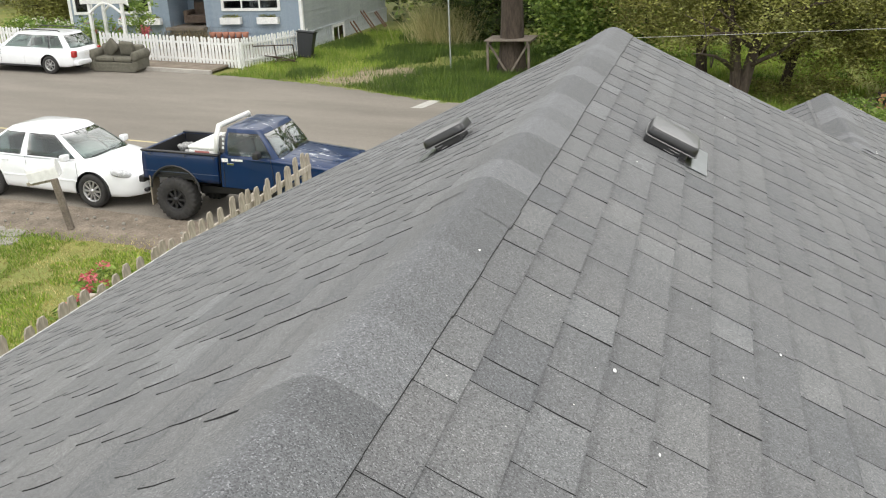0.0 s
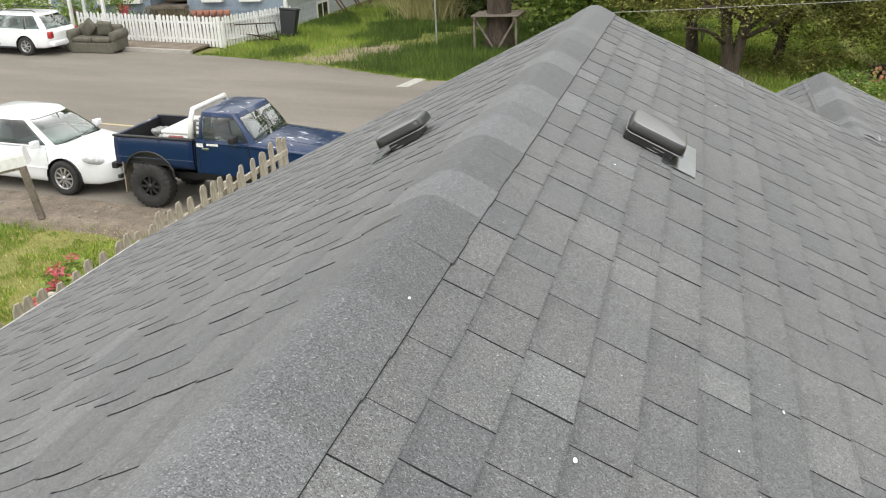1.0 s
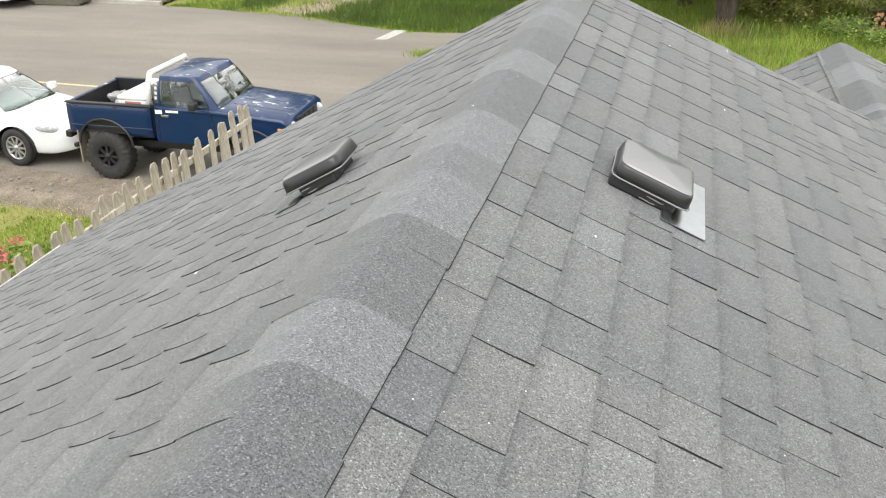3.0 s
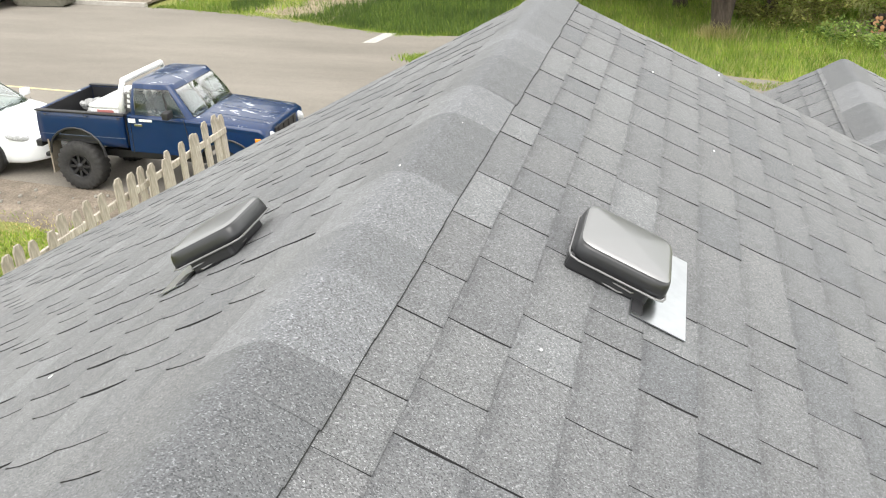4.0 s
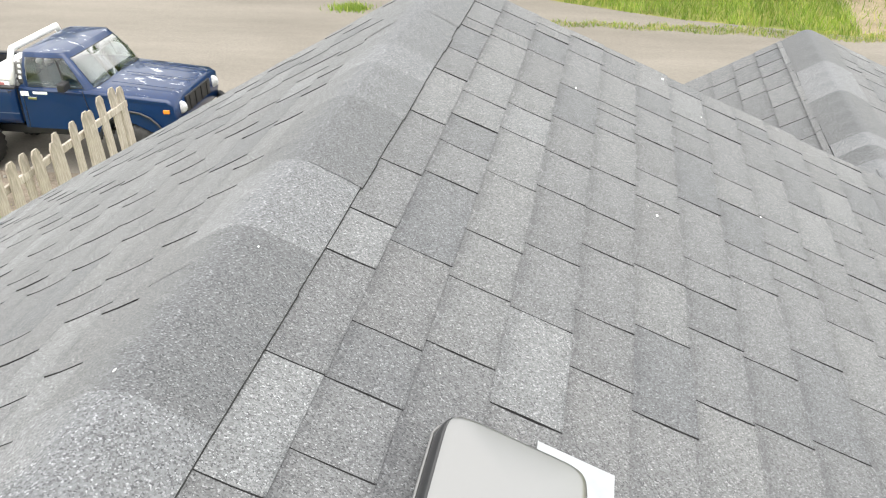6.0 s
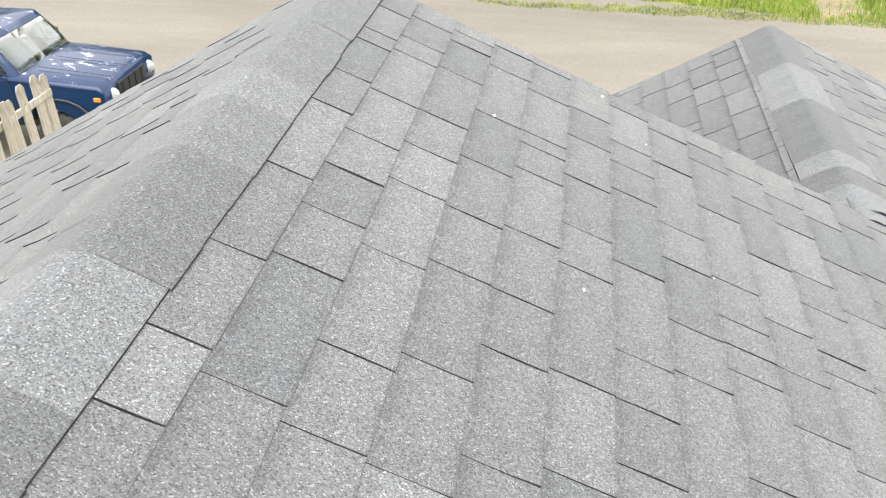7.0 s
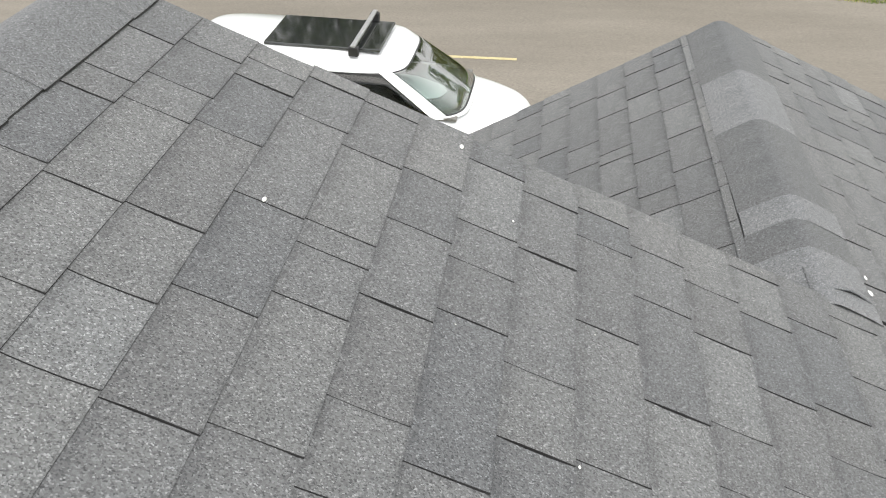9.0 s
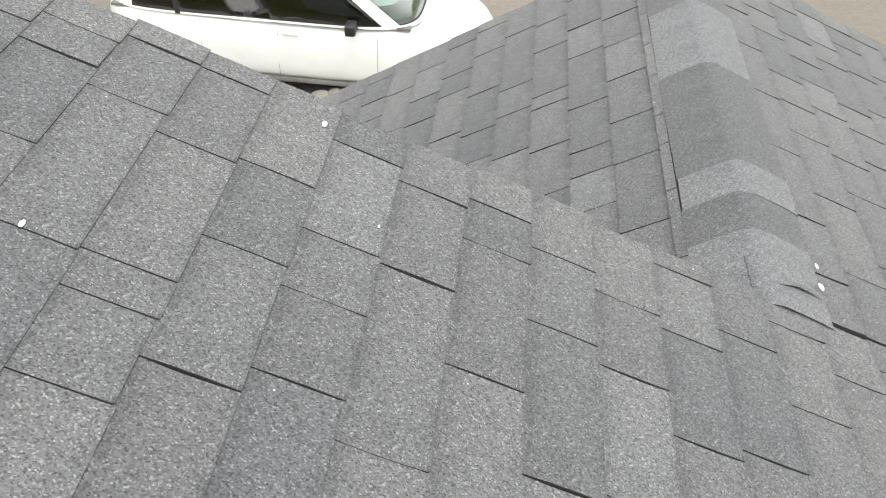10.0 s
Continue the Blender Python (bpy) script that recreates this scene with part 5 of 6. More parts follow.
tagged(blades("lawn_grass", spots(15000, -17, -5.6, 6.5, 14.1, lambda x, y: noise.noise(Vector((x * 0.55, y * 0.55, 3))) + 0.35 * noise.noise(Vector((x * 2.3, y * 2.3, 7))) < 0.0), 0.05, 0.011, BLADE_DRY, 6), "dry yellow patches in the lawn", "lawn", kind="stuff")
REED = leaf_mat("pale_reeds", [(0.0, (0.22, 0.25, 0.09)), (0.5, (0.42, 0.4, 0.2)), (1.0, (0.62, 0.56, 0.35))])
tagged(blades("reed_clump", [lay(*p, -0.05) for p in np.column_stack([g.normal(-10.4, 0.6, 3600), g.normal(40.3, 0.5, 3600)])], 1.7, 0.018, REED, 7), "clump of tall dry reeds", "reeds", kind="stuff")
tagged(blades("weed_tuft", [lay(*p) for p in np.column_stack([g.normal(-5.6, 0.25, 500), g.normal(24.9, 0.15, 500)])], 0.16, 0.012, BLADE, 8), "weeds at the street's edge", "weeds", kind="stuff")

tagged(blades("weed_tuft", [lay(*p) for p in np.column_stack([g.normal(1.75, 0.3, 500), g.normal(28.9, 0.2, 500)])], 0.4, 0.014, BLADE_DRY, 9), "pale dry weeds round the old tree's foot", "weeds", kind="stuff")
for k, (x, y, sz) in enumerate(((3.7, 30.6, 0.45), (5.0, 29.0, 0.35), (4.5, 31.2, 0.5), (5.9, 28.3, 0.3), (2.7, 31.5, 0.4))):
    lb = thing("low_shrub", upright(x, y, -0.05), "low leafy green shrub in the tall grass", "shrub", "low shrubs")
    leaves("foliage", [(g.normal(0, sz), g.normal(0, sz * 0.7), sz * (0.2 + 1.3 * g.random())) for i in range(40)], (0.1, 0.1, 0.08), 24, 0.05, LEAF_GREEN if k % 2 else LEAF_OLIVE, lb, 160 + k)

for k, (x, y, mt) in enumerate(((-7.5, 10.55, PINK), (-7.3, 10.0, PINK), (-7.8, 11.1, PINK))):
    fl = thing("flower_bush", upright(x, y, -0.05), "low garden bush with red and pink flowers", "flowers", "flower bushes")
    cs = [(g.normal(0, 0.16), g.normal(0, 0.2), 0.15 + 0.45 * g.random()) for i in range(22)]
    leaves("foliage", cs, (0.06, 0.06, 0.06), 22, 0.05, LEAF_GREEN, fl, 60 + k)
    leaves("blossom", [(a, b, c + 0.1) for a, b, c in cs[:16]], (0.04, 0.04, 0.03), 14, 0.04, mt, fl, 70 + k)

# ---- blue house across the street ----
HX, HY = -15.72, 36.5
GREY_SIDING = surface("grey_green_siding", (0.28, 0.31, 0.3), (0.38, 0.41, 0.4), scale=2, grain=40, rough=0.75, relief=0.15)
GREY_CLAD = surface("grey_corrugated_cladding", (0.38, 0.42, 0.45), (0.55, 0.58, 0.6), scale=2, grain=30, rough=0.6)
blue = thing("neighbour_house", Matrix.Translation((HX, HY, 0)), "pale blue clapboard house with white trim and a porch", "house")


def boards(parent, name, mat, x0, x1, z0, z1, step, m):
    """Lapped boards across a wall that faces -y in the frame m."""
    me = shared(name, boxed(x0, x1, -0.025, 0.0, 0.0, step + 0.01, 0.0, 1, None), mat)
    for v in me.vertices:
        if v.co.z > step * 0.5 and v.co.y < -0.01:
            v.co.y = -0.008
    z = z0
    while z < z1:
        child(name, me, parent, m @ pose(0, 0, z))
        z += step


core_l = part("wall", boxed(-11.24, -6.25, 0.0, 10.5, -0.5, 4.6), BLUE_SIDING, blue)
core_r = part("wall", boxed(-4.5, -0.03, 0.0, 10.5, -0.5, 4.6), BLUE_SIDING, blue)
core_b = part("wall", boxed(-6.25, -4.5, 1.6, 10.5, -0.5, 4.6), BLUE_SIDING, blue)
boards(core_r, "clapboard", BLUE_SIDING, -4.5, -0.06, 0.55, 4.5, 0.26, Matrix())
boards(core_l, "clapboard", BLUE_SIDING, -11.2, -6.25, 0.55, 4.5, 0.26, Matrix())
boards(core_b, "clapboard", BLUE_SIDING, -6.25, -4.5, 1.7, 4.5, 0.26, pose(0, 1.6, 0))
side = pose(0, 0, 0, 0, 0, 90)
boards(core_r, "clapboard", GREY_SIDING, 0.0, 10.5, 1.36, 4.5, 0.26, side)
for k in range(34):
    ob = child("cladding_rib", CLAD_ME, core_r, side @ pose(0.15 + 0.31 * k, 0, -0.5)) if k else None
    if k == 0:
        CLAD_ME = shared("cladding_rib", boxed(0.0, 0.28, -0.022, 0.0, 0, 1.82, 0.006, 1), GREY_CLAD)
        child("cladding_rib", CLAD_ME, core_r, side @ pose(0.15, 0, -0.5))
part("foundation", boxed(0.0, 10.5, -0.12, 0.0, -0.6, 0.12, 0, 1, side), CONCRETE, blue, "low concrete footing")
part("water_table", boxed(0, 10.5, -0.06, 0.0, 1.3, 1.36, 0, 1, side), GREY_CLAD, blue)
part("corner_board", boxed(-0.1, 0.035, -0.035, 0.1, 0.4, 4.6), WHITE_PAINT, blue, "white corner board")
part("corner_board", boxed(-11.3, -11.16, -0.035, 0.1, 0.4, 4.6), WHITE_PAINT, blue, "white corner board")
part("porch_floor", boxed(-6.3, -4.45, -0.35, 1.6, 1.5, 1.62), OLD_WOOD, blue, "worn porch floor")
part("porch_step", boxed(-6.1, -4.7, -0.8, -0.35, 1.0, 1.2), OLD_WOOD, blue)
part("porch_step", boxed(-6.1, -4.7, -1.2, -0.8, 0.7, 0.95), OLD_WOOD, blue)
rf = bmesh.new()
for s in (1, -1):
    box(rf, -11.8, 0.6, -0.1, 7.4, -0.1, 0.08, pose(0, 5.25 + 5.9 * -s, 4.3, 0, 0, 0) @ pose(0, 0, 0, 26 * s, 0, 0) if s > 0 else pose(0, 11.15, 4.3) @ pose(0, 0, 0, -26, 0, 0) @ pose(0, -7.3, 0))
part("roof", rf, SHINGLE_FAR, blue, "grey shingle roof")
HOUSE_GLASS = glass_mat("window_glass", (0.35, 0.4, 0.42))


def house_window(parent, x0, x1, z0, z1, panes, m, label="white-framed window", rail=0.0):
    w = part("window", boxed(x0 - 0.02, x1 + 0.02, -0.03, 0.02, z0 - 0.02, z1 + 0.02, 0, 1, m), DARK_TRIM, parent, label)
    for a, b, c, d in ((x0 - 0.12, x1 + 0.12, z0 - 0.12, z0), (x0 - 0.12, x1 + 0.12, z1, z1 + 0.12), (x0 - 0.12, x0, z0, z1), (x1, x1 + 0.12, z0, z1)):
        part("window_frame", boxed(a, b, -0.075, -0.028, c, d, 0.006, 1, m), WHITE_PAINT, w)
    st = (x1 - x0) / panes
    if rail:
        part("mullion", boxed(x0, x1, -0.066, -0.031, z0 + rail - 0.05, z0 + rail + 0.05, 0, 1, m), WHITE_PAINT, w)
    for k in range(1, panes):
        part("mullion", boxed(x0 + st * k - 0.03, x0 + st * k + 0.03, -0.065, -0.03, z0, z1, 0, 1, m), WHITE_PAINT, w)
    for k in range(panes):
        part("pane", boxed(x0 + st * k + 0.032, x0 + st * (k + 1) - 0.032, -0.045, -0.039, z0 + 0.002, z1 - 0.002, 0, 1, m), HOUSE_GLASS, w)


house_window(blue, -3.55, -1.05, 2.38, 3.6, 3, Matrix(), rail=0.36)
house_window(blue, -8.5, -7.2, 2.3, 3.5, 2, Matrix())
house_window(blue, -10.9, -10.15, 2.3, 3.5, 1, Matrix())
house_window(blue, 3.15, 4.35, 0.4, 1.18, 2, side, "small white-framed cellar window")
part("porch_door", boxed(-5.9, -5.05, 1.56, 1.6, 1.65, 3.7), DARK_TRIM, blue, "dark front door in the porch")
for x0, x1 in ((-3.71, -2.75), (-1.98, -1.01), (-7.6, -6.6), (-8.7, -7.8)):
    b = thing("window_box", Matrix.Translation((HX + (x0 + x1) / 2, HY, 1.73)), "white wooden window box with sparse plants", "planter", "window boxes")
    part("trough", boxed(-(x1 - x0) / 2, (x1 - x0) / 2, -0.26, -0.03, 0, 0.28, 0.01), WHITE_PAINT, b)
    leaves("plants", [(-0.35 + 0.1 * i, -0.15, 0.3) for i in range(8)], (0.06, 0.04, 0.04), 24, 0.045, LEAF_OLIVE, b, int(90 - x0))
ac = thing("porch_armchair", Matrix.Translation((HX - 5.2, HY + 0.75, 1.62)), "worn brown armchair on the porch", "armchair")
BROWN_CLOTH = surface("brown_upholstery", (0.05, 0.035, 0.026), (0.11, 0.08, 0.06), scale=6, rough=0.9)
part("seat", boxed(-0.45, 0.45, -0.4, 0.4, 0.1, 0.45, 0.06, 3), BROWN_CLOTH, ac)
part("backrest", boxed(-0.45, 0.45, 0.3, 0.5, 0.3, 0.95, 0.07, 3), BROWN_CLOTH, ac)
for s in (-1, 1):
    part("armrest", boxed(s * 0.5 - 0.1, s * 0.5 + 0.1, -0.4, 0.45, 0.1, 0.65, 0.06, 3), BROWN_CLOTH, ac)

# ---- white picket fence, arbour, sofa and odds and ends in front of it ----
FW = 0.148
white_me = [shared("picket", picket_mesh(h, 0.098, 0.02, 0.05), WHITE_PAINT) for h in (1.1, 1.07)]


def white_fence(x0, y0, x1, y1, label):
    n = int(math.hypot(x1 - x0, y1 - y0) / FW)
    ang = math.degrees(math.atan2(y1 - y0, x1 - x0))
    f = thing("white_fence", upright(x0, y0, 0, ang - 90), label, "fence", "white fences")
    for k in range(n + 1):
        z = (lay(x0 + (x1 - x0) * k / n, y0)[2] - lay(x0, y0)[2])
        child("picket", white_me[k % 2], f, pose(0, FW * k, z, rng.uniform(-1.5, 1.5), 0, 0))
    slope = (lay(x1, y0)[2] - lay(x0, y0)[2]) / (FW * n)
    for z in (0.25, 0.85):
        part("rail", boxed(0.021, 0.06, -0.05, FW * n + 0.05, z - 0.04, z + 0.04, 0, 1, pose(0, 0, 0, math.degrees(math.atan(slope)), 0, 0)), WHITE_PAINT, f)
    for k in range(0, n + 1, 12):
        part("post", boxed(0.062, 0.15, FW * k - 0.045, FW * k + 0.045, -0.2, 0.95 + slope * FW * k, 0.006), WHITE_PAINT, f)


white_fence(-15.95, 31.42, -21.9, 31.6, "white picket fence along the walk")
white_fence(-23.4, 31.65, -30.0, 31.95, "white picket fence beyond the arbour")
white_fence(-15.9, 31.47, -14.7, 35.0, "white picket fence running back to the house")
gate = part("gate_post", boxed(-0.06, 0.06, -0.06, 0.06, 0, 1.1, 0.01), WHITE_PAINT)
gate.matrix_world = upright(-15.9, 31.37)
tagged(gate, "stout white corner post of the picket fence", "post")
arb = thing("garden_arbour", upright(-22.45, 33.0, 0), "white wooden garden arbour over the gate", "arbour")
for x in (-0.75, 0.75):
    for y in (0, 0.9):
        part("post", boxed(x - 0.06, x + 0.06, y - 0.06, y + 0.06, 0, 2.15, 0.008), WHITE_PAINT, arb)
for y in (-0.06, 0.9):
    part("beam", boxed(-1.1, 1.1, y - 0.03, y + 0.03, 2.0, 2.2, 0.01), WHITE_PAINT, arb)
for y in (-0.065, 0.905):
    part("arch", tube([(-0.74 + 1.48 * k / 12, y, 1.62 + 0.4 * math.sin(math.pi * k / 12)) for k in range(13)], 0.05, 6), WHITE_PAINT, arb, "curved white brace under the beam")
for k in range(7):
    part("slat", boxed(-0.93 + 0.31 * k - 0.025, -0.93 + 0.31 * k + 0.025, -0.35, 1.25, 2.205, 2.29, 0.006), WHITE_PAINT, arb)
climber = thing("climbing_plant", upright(-21.35, 33.6, 0), "green climber with red hanging flowers on the arbour", "climber")
leaves("foliage", [(g.normal(0, 0.25), g.normal(0, 0.2), 0.3 + 2.0 * g.random()) for i in range(60)], (0.09, 0.09, 0.09), 26, 0.06, LEAF_GREEN, climber, 110)
leaves("blossom", [(0.35 + g.normal(0, 0.14), -0.3, 0.95 + g.normal(0, 0.12)) for i in range(12)], (0.05, 0.05, 0.05), 16, 0.05, PINK, climber, 111)
for k, (x, y, mt) in enumerate(((-24.4, 33.3, PALE), (-25.8, 33.4, PALE), (-27.3, 33.4, PALE), (-23.6, 34.2, PINK))):
    sh = thing("flowering_shrub", upright(x, y, 0), "leafy shrub with pale flowers behind the fence", "shrub", "flowering shrubs")
    cs = [(g.normal(0, 0.45), g.normal(0, 0.3), 0.2 + 1.0 * g.random()) for i in range(50)]
    leaves("foliage", cs, (0.12, 0.12, 0.1), 24, 0.07, LEAF_GREEN, sh, 120 + k)
    leaves("blossom", [(a, b, c + 0.12) for a, b, c in cs[:14]], (0.06, 0.06, 0.05), 12, 0.05, mt, sh, 130 + k)

OLIVE = surface("olive_upholstery", (0.088, 0.084, 0.064), (0.16, 0.152, 0.12), scale=5, grain=50, rough=0.95, relief=0.3)
sofa = thing("sofa", on_road(-19.9, 29.75, 0.0, 4) @ Matrix.Diagonal((0.87, 1.0, 1.06, 1.0)), "discarded olive two-seat sofa with loose pillows by the kerb", "sofa")
part("base", boxed(-1.0, 1.0, -0.42, 0.4, 0.03, 0.34, 0.04, 3), OLIVE, sofa)
part("backrest", boxed(-0.95, 0.95, 0.2, 0.48, 0.25, 0.86, 0.09, 4), OLIVE, sofa, smooth=True)
for s in (-1, 1):
    bm = boxed(s * 0.98 - 0.14, s * 0.98 + 0.14, -0.46, 0.45, 0.05, 0.6, 0.1, 4)
    part("arm_roll", tube([(s * 1.0, -0.49, 0.56), (s * 1.0, -0.47, 0.56), (s * 1.0, 0.42, 0.58), (s * 1.0, 0.46, 0.58)], 1, 16, None, [0.12, 0.17, 0.17, 0.12]), OLIVE, sofa, smooth=True)
    part("armrest", bm, OLIVE, sofa, smooth=True)
    part("seat_cushion", boxed(s * 0.42 - 0.41, s * 0.42 + 0.41, -0.42, 0.25, 0.345, 0.5, 0.06, 4), OLIVE, sofa, smooth=True)
    bm = boxed(-0.3, 0.3, -0.1, 0.1, -0.24, 0.24, 0.09, 4)
    part("pillow", bm, OLIVE, sofa, smooth=True).matrix_basis = pose(s * 0.36, 0.05, 0.76, 14, s * (38 if s < 0 else 4), 6 * s)
part("skirt", boxed(-0.98, 0.98, -0.435, -0.42, 0.02, 0.2, 0.004), OLIVE, sofa)

trash = thing("wheelie_bin", upright(-14.45, 34.1, 0, 12) @ pose(0, 0, 0.02, -6, 7, 0), "dark grey wheelie bin leaning by the fence", "bin")
GREY_PLASTIC = plain("dark_grey_plastic", (0.022, 0.024, 0.028), 0.55)
bm = bmesh.new()
lo = [bm.verts.new((x, y, 0.05)) for x, y in ((-0.25, -0.25), (0.25, -0.25), (0.25, 0.25), (-0.25, 0.25))]
hi = [bm.verts.new((x, y, 1.0)) for x, y in ((-0.33, -0.36), (0.33, -0.36), (0.33, 0.33), (-0.33, 0.33))]
for i in range(4):
    bm.faces.new((lo[i], lo[(i + 1) % 4], hi[(i + 1) % 4], hi[i]))
bm.faces.new(lo[::-1])
bm.faces.new(hi)
bmesh.ops.bevel(bm, geom=bm.edges[:], offset=0.04, segments=2, affect="EDGES", profile=0.5)
part("tub", bm, GREY_PLASTIC, trash)
part("lid", boxed(-0.36, 0.36, -0.4, 0.36, 1.0, 1.07, 0.03, 2), GREY_PLASTIC, trash)
part("handle", tube([(-0.3, 0.36, 1.0), (-0.3, 0.44, 1.0), (0.3, 0.44, 1.0), (0.3, 0.36, 1.0)], 0.018, 6), GREY_PLASTIC, trash)
for s in (-1, 1):
    w = part("wheel", lathe([(0.01, -0.03), (0.1, -0.03), (0.1, 0.03), (0.01, 0.03)], 14), TYRE, trash)
    w.matrix_basis = pose(s * 0.3, 0.27, 0.1, 0, 0, 90)

RUST = surface("rusty_steel", (0.03, 0.026, 0.024), (0.1, 0.06, 0.04), scale=10, rough=0.8)
for k, (x, y, turn, tip) in enumerate(((-15.1, 32.7, 15, 30), (-14.9, 33.2, -25, 70))):
    fr = thing("metal_frame", upright(x, y, 0.05, turn), "discarded dark steel frame lying by the fence", "scrap frame", "scrap frames")
    fm = pose(0, 0, 0, tip, 0, 0)
    for a, b in (((-0.8, 0, 0), (0.8, 0, 0.1)), ((-0.8, 0, 0.8), (0.8, 0, 0.8)), ((-0.8, 0, 0), (-0.8, 0, 0.8)), ((0.8, 0, 0.1), (0.8, 0, 0.8)), ((0.1, 0, 0.05), (0.1, 0, 0.8))):
        part("bar", tube([fm @ Vector(a), fm @ Vector(b)], 0.025, 6), RUST, fr)
for k, (y, ln) in enumerate(((41.6, 1.8), (43.6, 2.2), (45.2, 1.9))):
    ld = thing("leaning_ladder", Matrix.Translation((HX + 0.95, y, -0.25)) @ pose(0.25, 0, 0, 0, -34, 4 * k), "old wooden ladder section leaning on the house wall", "ladder", "leaning ladders")
    for s in (-0.2, 0.2):
        part("rail", boxed(-0.03, 0.03, s - 0.03, s + 0.03, 0, ln, 0.004), surface("red_brown_wood", (0.12, 0.06, 0.04), (0.22, 0.13, 0.09), rough=0.8), ld)
    for j in range(4):
        part("rung", tube([(0, -0.2, 0.25 + 0.35 * j), (0, 0.2, 0.25 + 0.35 * j)], 0.02, 6), OLD_WOOD, ld)
pl = thing("planter", upright(-18.3, 35.2, 0.1, 0), "long terracotta planter on a wooden ledge in the yard", "planter")
part("ledge", boxed(-0.95, 0.95, -0.3, 0.3, 0, 0.42, 0.02), OLD_WOOD, pl)
for k in range(6):
    q = part("pot", lathe([(0.001, 0.0), (0.1, 0.0), (0.14, 0.24), (0.12, 0.25), (0.001, 0.22)], 14), surface("terracotta", (0.3, 0.12, 0.08), (0.42, 0.2, 0.14), rough=0.9), pl)
    q.matrix_basis = pose(-0.75 + 0.3 * k, 0, 0.42, 90, 0, 0)
BRUSH = leaf_mat("dead_brush", [(0.0, (0.1, 0.085, 0.06)), (1.0, (0.28, 0.24, 0.17))])
tagged(part("yard_ground", strip([(-22, 31.98), (-19, 31.95), (-16.1, 31.9)], [(-22, 36.45), (-19, 36.45), (-15.9, 36.45)], -0.02), surface("trodden_yard", (0.2, 0.18, 0.15), (0.36, 0.33, 0.28), scale=1.2, grain=25, rough=0.95, relief=0.6, depth=0.02)), "trodden grey-brown yard behind the fence", "yard", kind="structure")
tagged(blades("dry_brush", [lay(-20.2 + g.normal(0, 0.7), 35.2 + g.normal(0, 0.35), 0.1 + 0.35 * g.random()) for i in range(900)], 0.55, 0.012, BRUSH, 141), "heap of dry garden twigs", "brush", kind="stuff")

# ---- platform table round the big trunk, sign pole, cable, firewood ----
tb = thing("tree_table", upright(-6.03, 33.6, 0), "weathered plank table built round the tree trunk", "table")
for k in range(7):
    part("plank", boxed(-0.85, 0.85, -0.75 + 0.21 * k, -0.56 + 0.21 * k, 1.18, 1.225, 0.006), OLD_WOOD, tb)
for s in (-1, 1):
    part("bearer", boxed(s * 0.72 - 0.04, s * 0.72 + 0.04, -0.72, 0.7, 1.07, 1.178, 0.005), OLD_WOOD, tb)
    part("brace", boxed(-0.035, 0.035, -0.035, 0.035, 0, 1.2, 0.005, 1, pose(s * 0.1, -0.55, 0.1, 0, s * 32, 0)), OLD_WOOD, tb)
    part("leg", boxed(s * 0.75 - 0.04, s * 0.75 + 0.04, -0.66, -0.58, 0, 1.07, 0.005), OLD_WOOD, tb)
sp = thing("sign_pole", upright(-8.3, 33.4, 0), "thin galvanised street sign pole with a green sign", "sign")
part("pole", tube([(0, 0, 0), (0, 0, 2.9)], 0.03, 8), plain("galvanised_pole", (0.5, 0.52, 0.52), 0.4, 0.7), sp)
part("sign_plate", boxed(-0.3, 0.3, -0.04, -0.03, 2.55, 2.75, 0.002), plain("green_sign", (0.03, 0.2, 0.11), 0.5), sp, "green sign plate")
cable = part("overhead_cable", tube([(-7.1 + 1.0 * k, 26.0, 2.217 + 0.0354 * k + 0.0007 * (k - 9) * (k - 12)) for k in range(5, 24)], 0.0065, 6), plain("grey_cable", (0.36, 0.36, 0.34), 0.5))
tagged(cable, "thin grey overhead cable", "cable")
LOG_END = surface("cut_log", (0.4, 0.2, 0.09), (0.6, 0.36, 0.2), scale=8, rough=0.9)
log_me = []
for k in range(3):
    bm = tube([(0, -0.2, 0), (0, 0.2, 0)], 0.05 + 0.012 * k, 9)
    me = shared("log", bm, BARK)
    me.materials.append(LOG_END)
    for p in me.polygons:
        if len(p.vertices) > 4:
            p.material_index = 1
    log_me.append(me)
for k in range(84):
    row, col = divmod(k, 21)
    lg = new("log", log_me[k % 3])
    lg.matrix_world = upright(5.95 + 0.14 * col + 0.07 * (row % 2), 30.6 + rng.uniform(-0.1, 0.1), 0.03 + 0.115 * row, rng.uniform(-15, 15))
    tagged(lg, "short split firewood log in a heap", "log", "firewood logs")
bm = strip([(4.7, 30.0), (6.5, 29.6), (10, 29.3)], [(4.6, 31.3), (6.5, 32.6), (10, 33.0)], -0.02)
tagged(part("bare_ground", bm, bpy.data.materials["bare_earth"]), "bare earth in front of the firewood", "ground", kind="structure")
for k in range(60):
    bm = bmesh.new()
    bmesh.ops.create_icosphere(bm, subdivisions=1, radius=rng.uniform(0.012, 0.04))
    for v in bm.verts:
        v.co *= 1 + 0.5 * noise.noise(v.co * 20 + Vector((k, 0, 0)))
    st = part("stone", bm, FLAG)
    st.matrix_world = on_road(rng.uniform(-2.2, -0.2) if k < 20 else rng.uniform(-13, -7), rng.uniform(14.1, 14.95), 0.02)
    tagged(st, "small pale stone on the gravel shoulder", "stone", "stones on the shoulder")

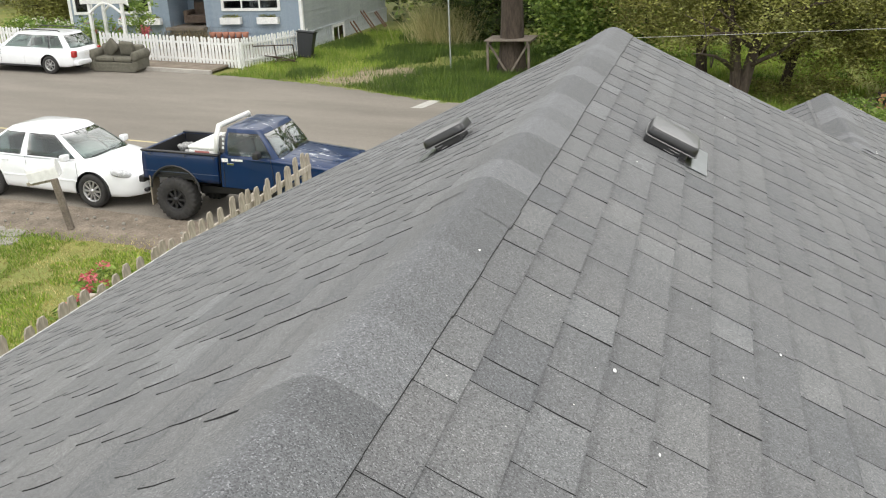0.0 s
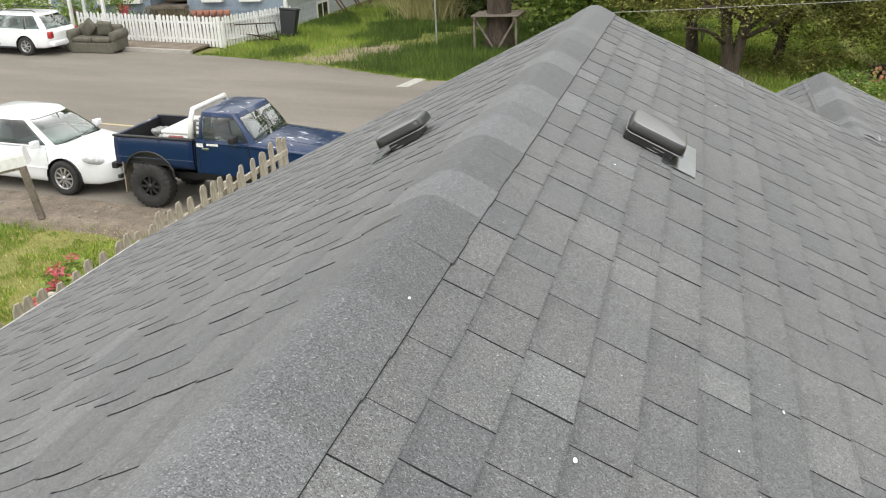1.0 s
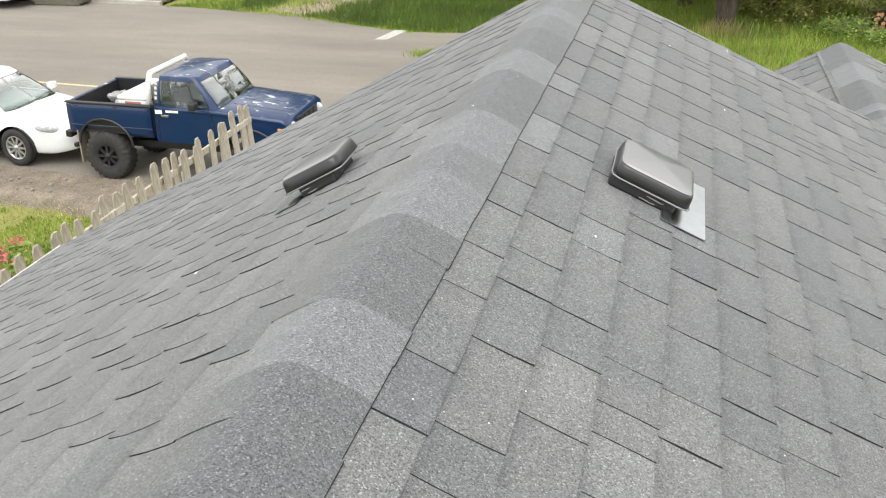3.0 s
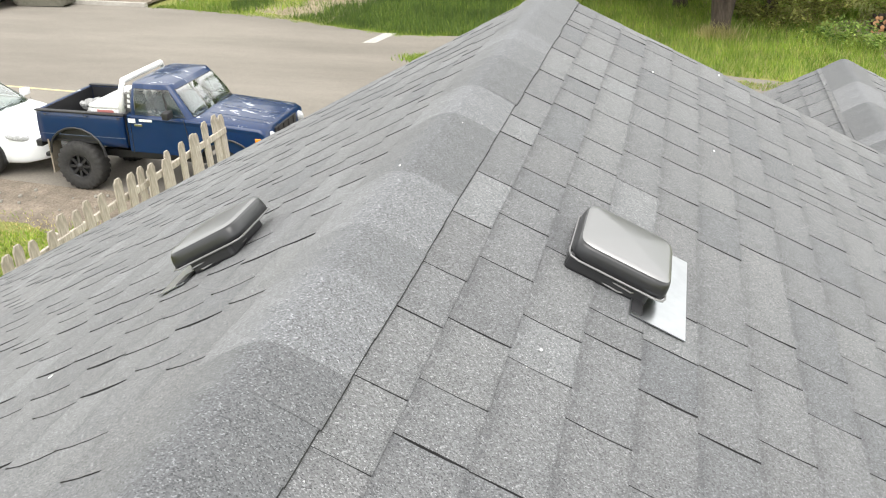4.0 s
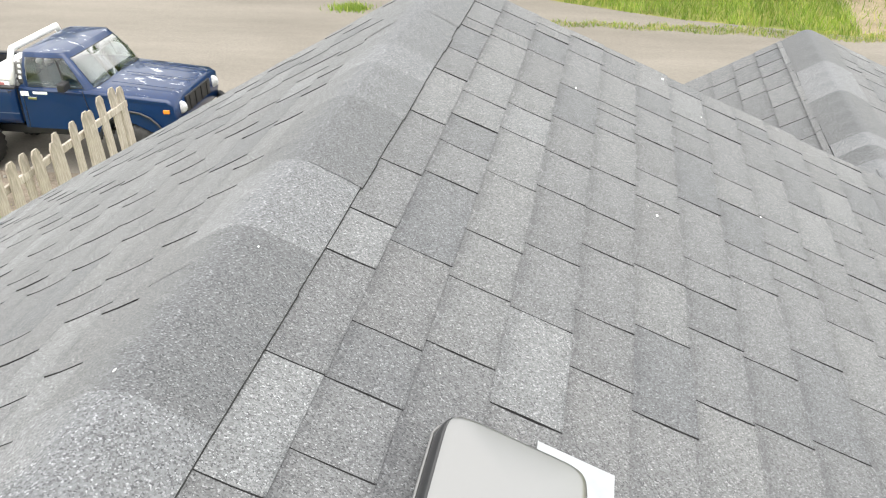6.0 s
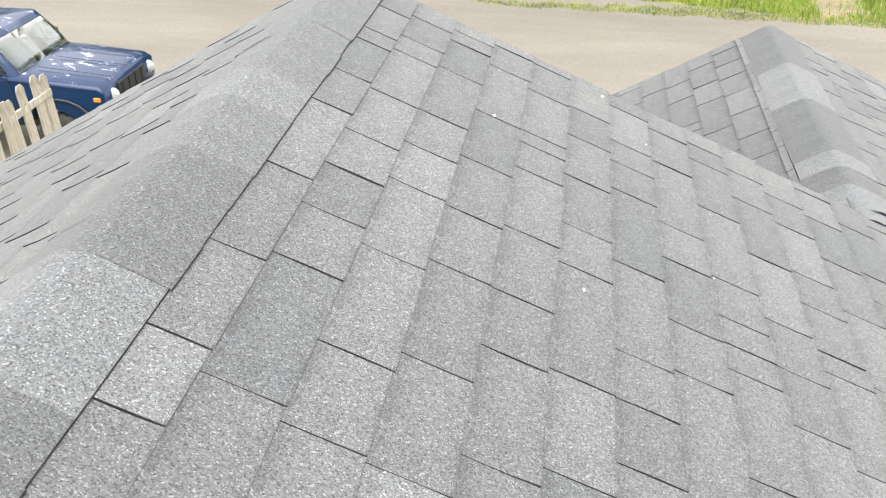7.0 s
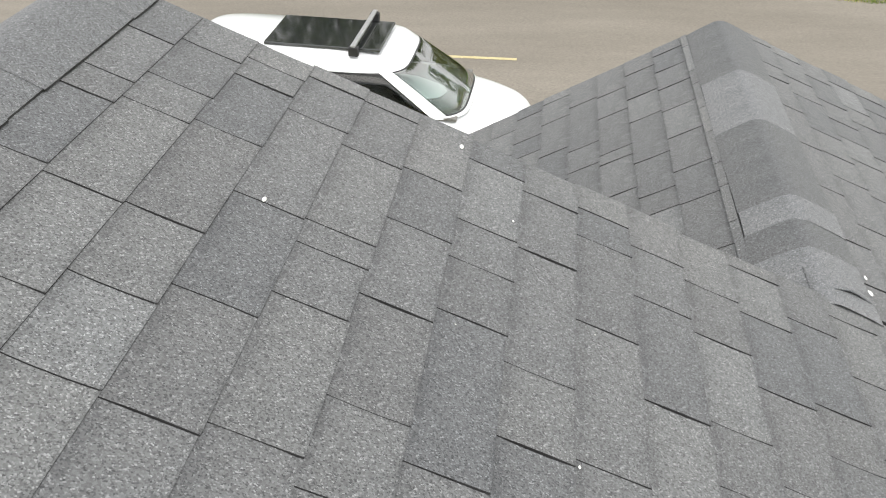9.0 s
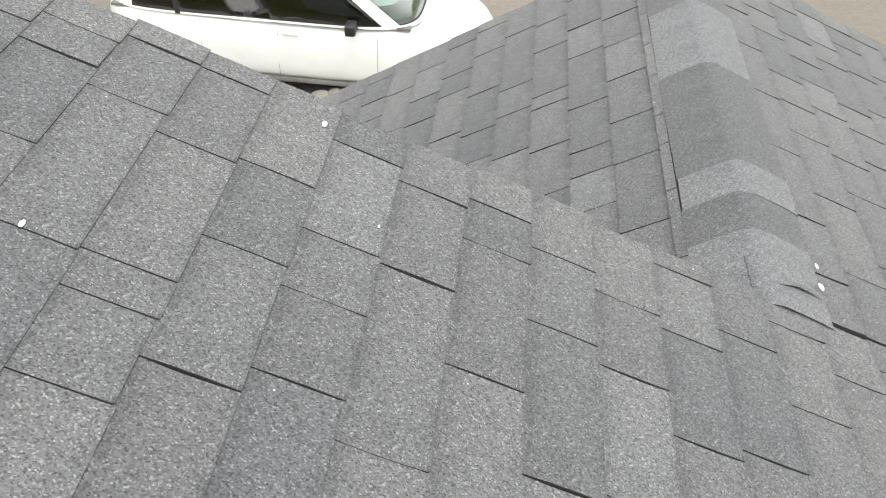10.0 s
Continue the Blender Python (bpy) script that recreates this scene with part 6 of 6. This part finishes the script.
for k, (x, y, r) in enumerate(((-1.56, 15.2, 0.11), (-1.36, 15.14, 0.12), (-1.12, 15.1, 0.14), (-0.92, 15.17, 0.12), (-0.66, 15.12, 0.11))):
    bm = bmesh.new()
    bmesh.ops.create_icosphere(bm, subdivisions=3, radius=r)
    for v in bm.verts:
        v.co *= 1 + 0.6 * noise.noise(v.co * 5 + Vector((k * 4, 0, 0)))
        v.co.z *= 0.75
    rk = part("rock", bm, FLAG)
    rk.matrix_world = on_road(x, y, 0.08, 40 * k)
    tagged(rk, "pale rough rock lying beside the parked hatchback", "rock", "rocks on the shoulder")

# ---- shingles and caps, laid last ----
# where the raised tabs begin along each course, from the ridge down
MAIN_SLOTS = {
    0: (2.0, 2.19, 2.45, 2.75, 2.89, 3.15, 3.35, 3.65, 3.86, 4.12, 4.33, 4.62, 4.91, 5.26, 5.44, 5.71, 6.04, 6.4, 6.62, 6.88, 6.98, 7.2),
    1: (1.96, 2.08, 2.28, 2.59, 2.79, 3.05, 3.2, 3.5, 3.77, 3.94, 4.17, 4.47, 4.73, 4.91, 5.08, 5.39, 5.75, 5.95, 6.14, 6.33, 6.6, 6.92, 7.05, 7.25),
}
MAIN_SLOTS[2] = (2.01, 2.19, 2.44, 2.64, 2.95, 3.34, 3.59, 3.77, 4.14, 4.32, 4.68, 5.12, 5.36, 5.57, 5.9, 6.2, 6.4, 6.61, 6.95, 7.2, 7.3)
MAIN_SLOTS[3] = (1.92, 2.19, 2.37, 2.54, 2.85, 3.21, 3.39, 3.5, 3.67, 4.04, 4.37, 4.49, 5.03, 5.35, 5.63, 5.95, 6.19, 6.46, 6.77, 7.15, 7.34)
MAIN_SLOTS[4] = (2.11, 2.42, 2.69, 3.05, 3.22, 3.48, 3.66, 3.94, 4.26, 4.47, 5.24, 5.45, 5.75, 5.95, 6.22, 6.54, 6.7, 6.78, 7.1)
MAIN_SLOTS[5] = (2.37, 2.59, 2.86, 3.04, 3.28, 3.6, 3.74, 5.19, 5.5, 5.77, 6.17, 6.36, 6.63, 6.9, 7.12)
MAIN_SLOTS[6] = (2.97, 3.3, 3.66, 3.82, 5.32, 5.59, 5.77, 5.93, 6.29, 6.68, 6.86, 7.01, 7.29)
MAIN_SLOTS[7] = (5.95, 6.14, 6.42, 6.61, 7.0, 7.25)
MAIN_SLOTS[8] = (6.15, 6.26, 6.44, 6.83, 7.16, 7.29)
MAIN_SLOTS[9] = (6.15, 6.35, 6.67, 7.01, 7.22)
MAIN_SLOTS[10] = (6.31, 6.52, 6.69, 6.97)
MAIN_SLOTS[11] = (6.25, 6.59, 6.87, 7.14)
MAIN_SLOTS[12] = (6.74, 6.9, 7.21)
WING_SLOTS = {0: (7.81, 8.15, 8.39, 8.67, 8.93, 9.16), 1: (7.97, 8.16, 8.3, 8.58, 8.96, 9.2), 2: (8.13, 8.4, 8.68, 8.77, 9.13), 3: (8.73, 8.93, 9.4)}
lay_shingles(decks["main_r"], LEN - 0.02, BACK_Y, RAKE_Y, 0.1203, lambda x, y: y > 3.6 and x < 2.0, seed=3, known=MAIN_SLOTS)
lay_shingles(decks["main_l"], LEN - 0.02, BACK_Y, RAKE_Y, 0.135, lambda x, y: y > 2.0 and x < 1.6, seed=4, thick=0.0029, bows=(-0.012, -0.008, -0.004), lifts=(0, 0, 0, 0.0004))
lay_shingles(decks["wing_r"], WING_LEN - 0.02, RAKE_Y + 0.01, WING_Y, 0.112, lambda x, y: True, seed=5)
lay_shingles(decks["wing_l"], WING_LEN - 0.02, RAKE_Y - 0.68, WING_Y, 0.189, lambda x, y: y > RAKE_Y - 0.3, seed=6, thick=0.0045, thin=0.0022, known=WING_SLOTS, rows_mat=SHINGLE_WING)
# runs of caps cut from one bundle: where each run ends and its tone, 0 dark to 2 pale
MAIN_RUNS = ((-1.5, 1), (-0.6, 0), (0.3, 1), (0.9, 0), (1.55, 1), (1.7, 0), (2.0, 2), (2.51, 1), (3.16, 0), (3.4, 2), (3.83, 0), (4.13, 2), (4.35, 1), (4.69, 2), (5.21, 0), (5.53, 2), (5.95, 0), (6.23, 1), (6.41, 2), (RAKE_Y - 0.03, 1))
WING_RUNS = ((7.655, 2), (7.815, 0), (7.965, 2), (8.535, 0), (9.02, 2), (WING_Y - 0.02, 0))
cap_run(decks["main_r"], Matrix.Translation((0, 0, RIDGE_Z)), BACK_Y, 7, CAP_MESHES, MAIN_RUNS)
cap_run(decks["wing_r"], Matrix.Translation((WING_X, 0, WING_Z - 0.003)), RAKE_Y - 0.02, 8, WING_CAPS, WING_RUNS)
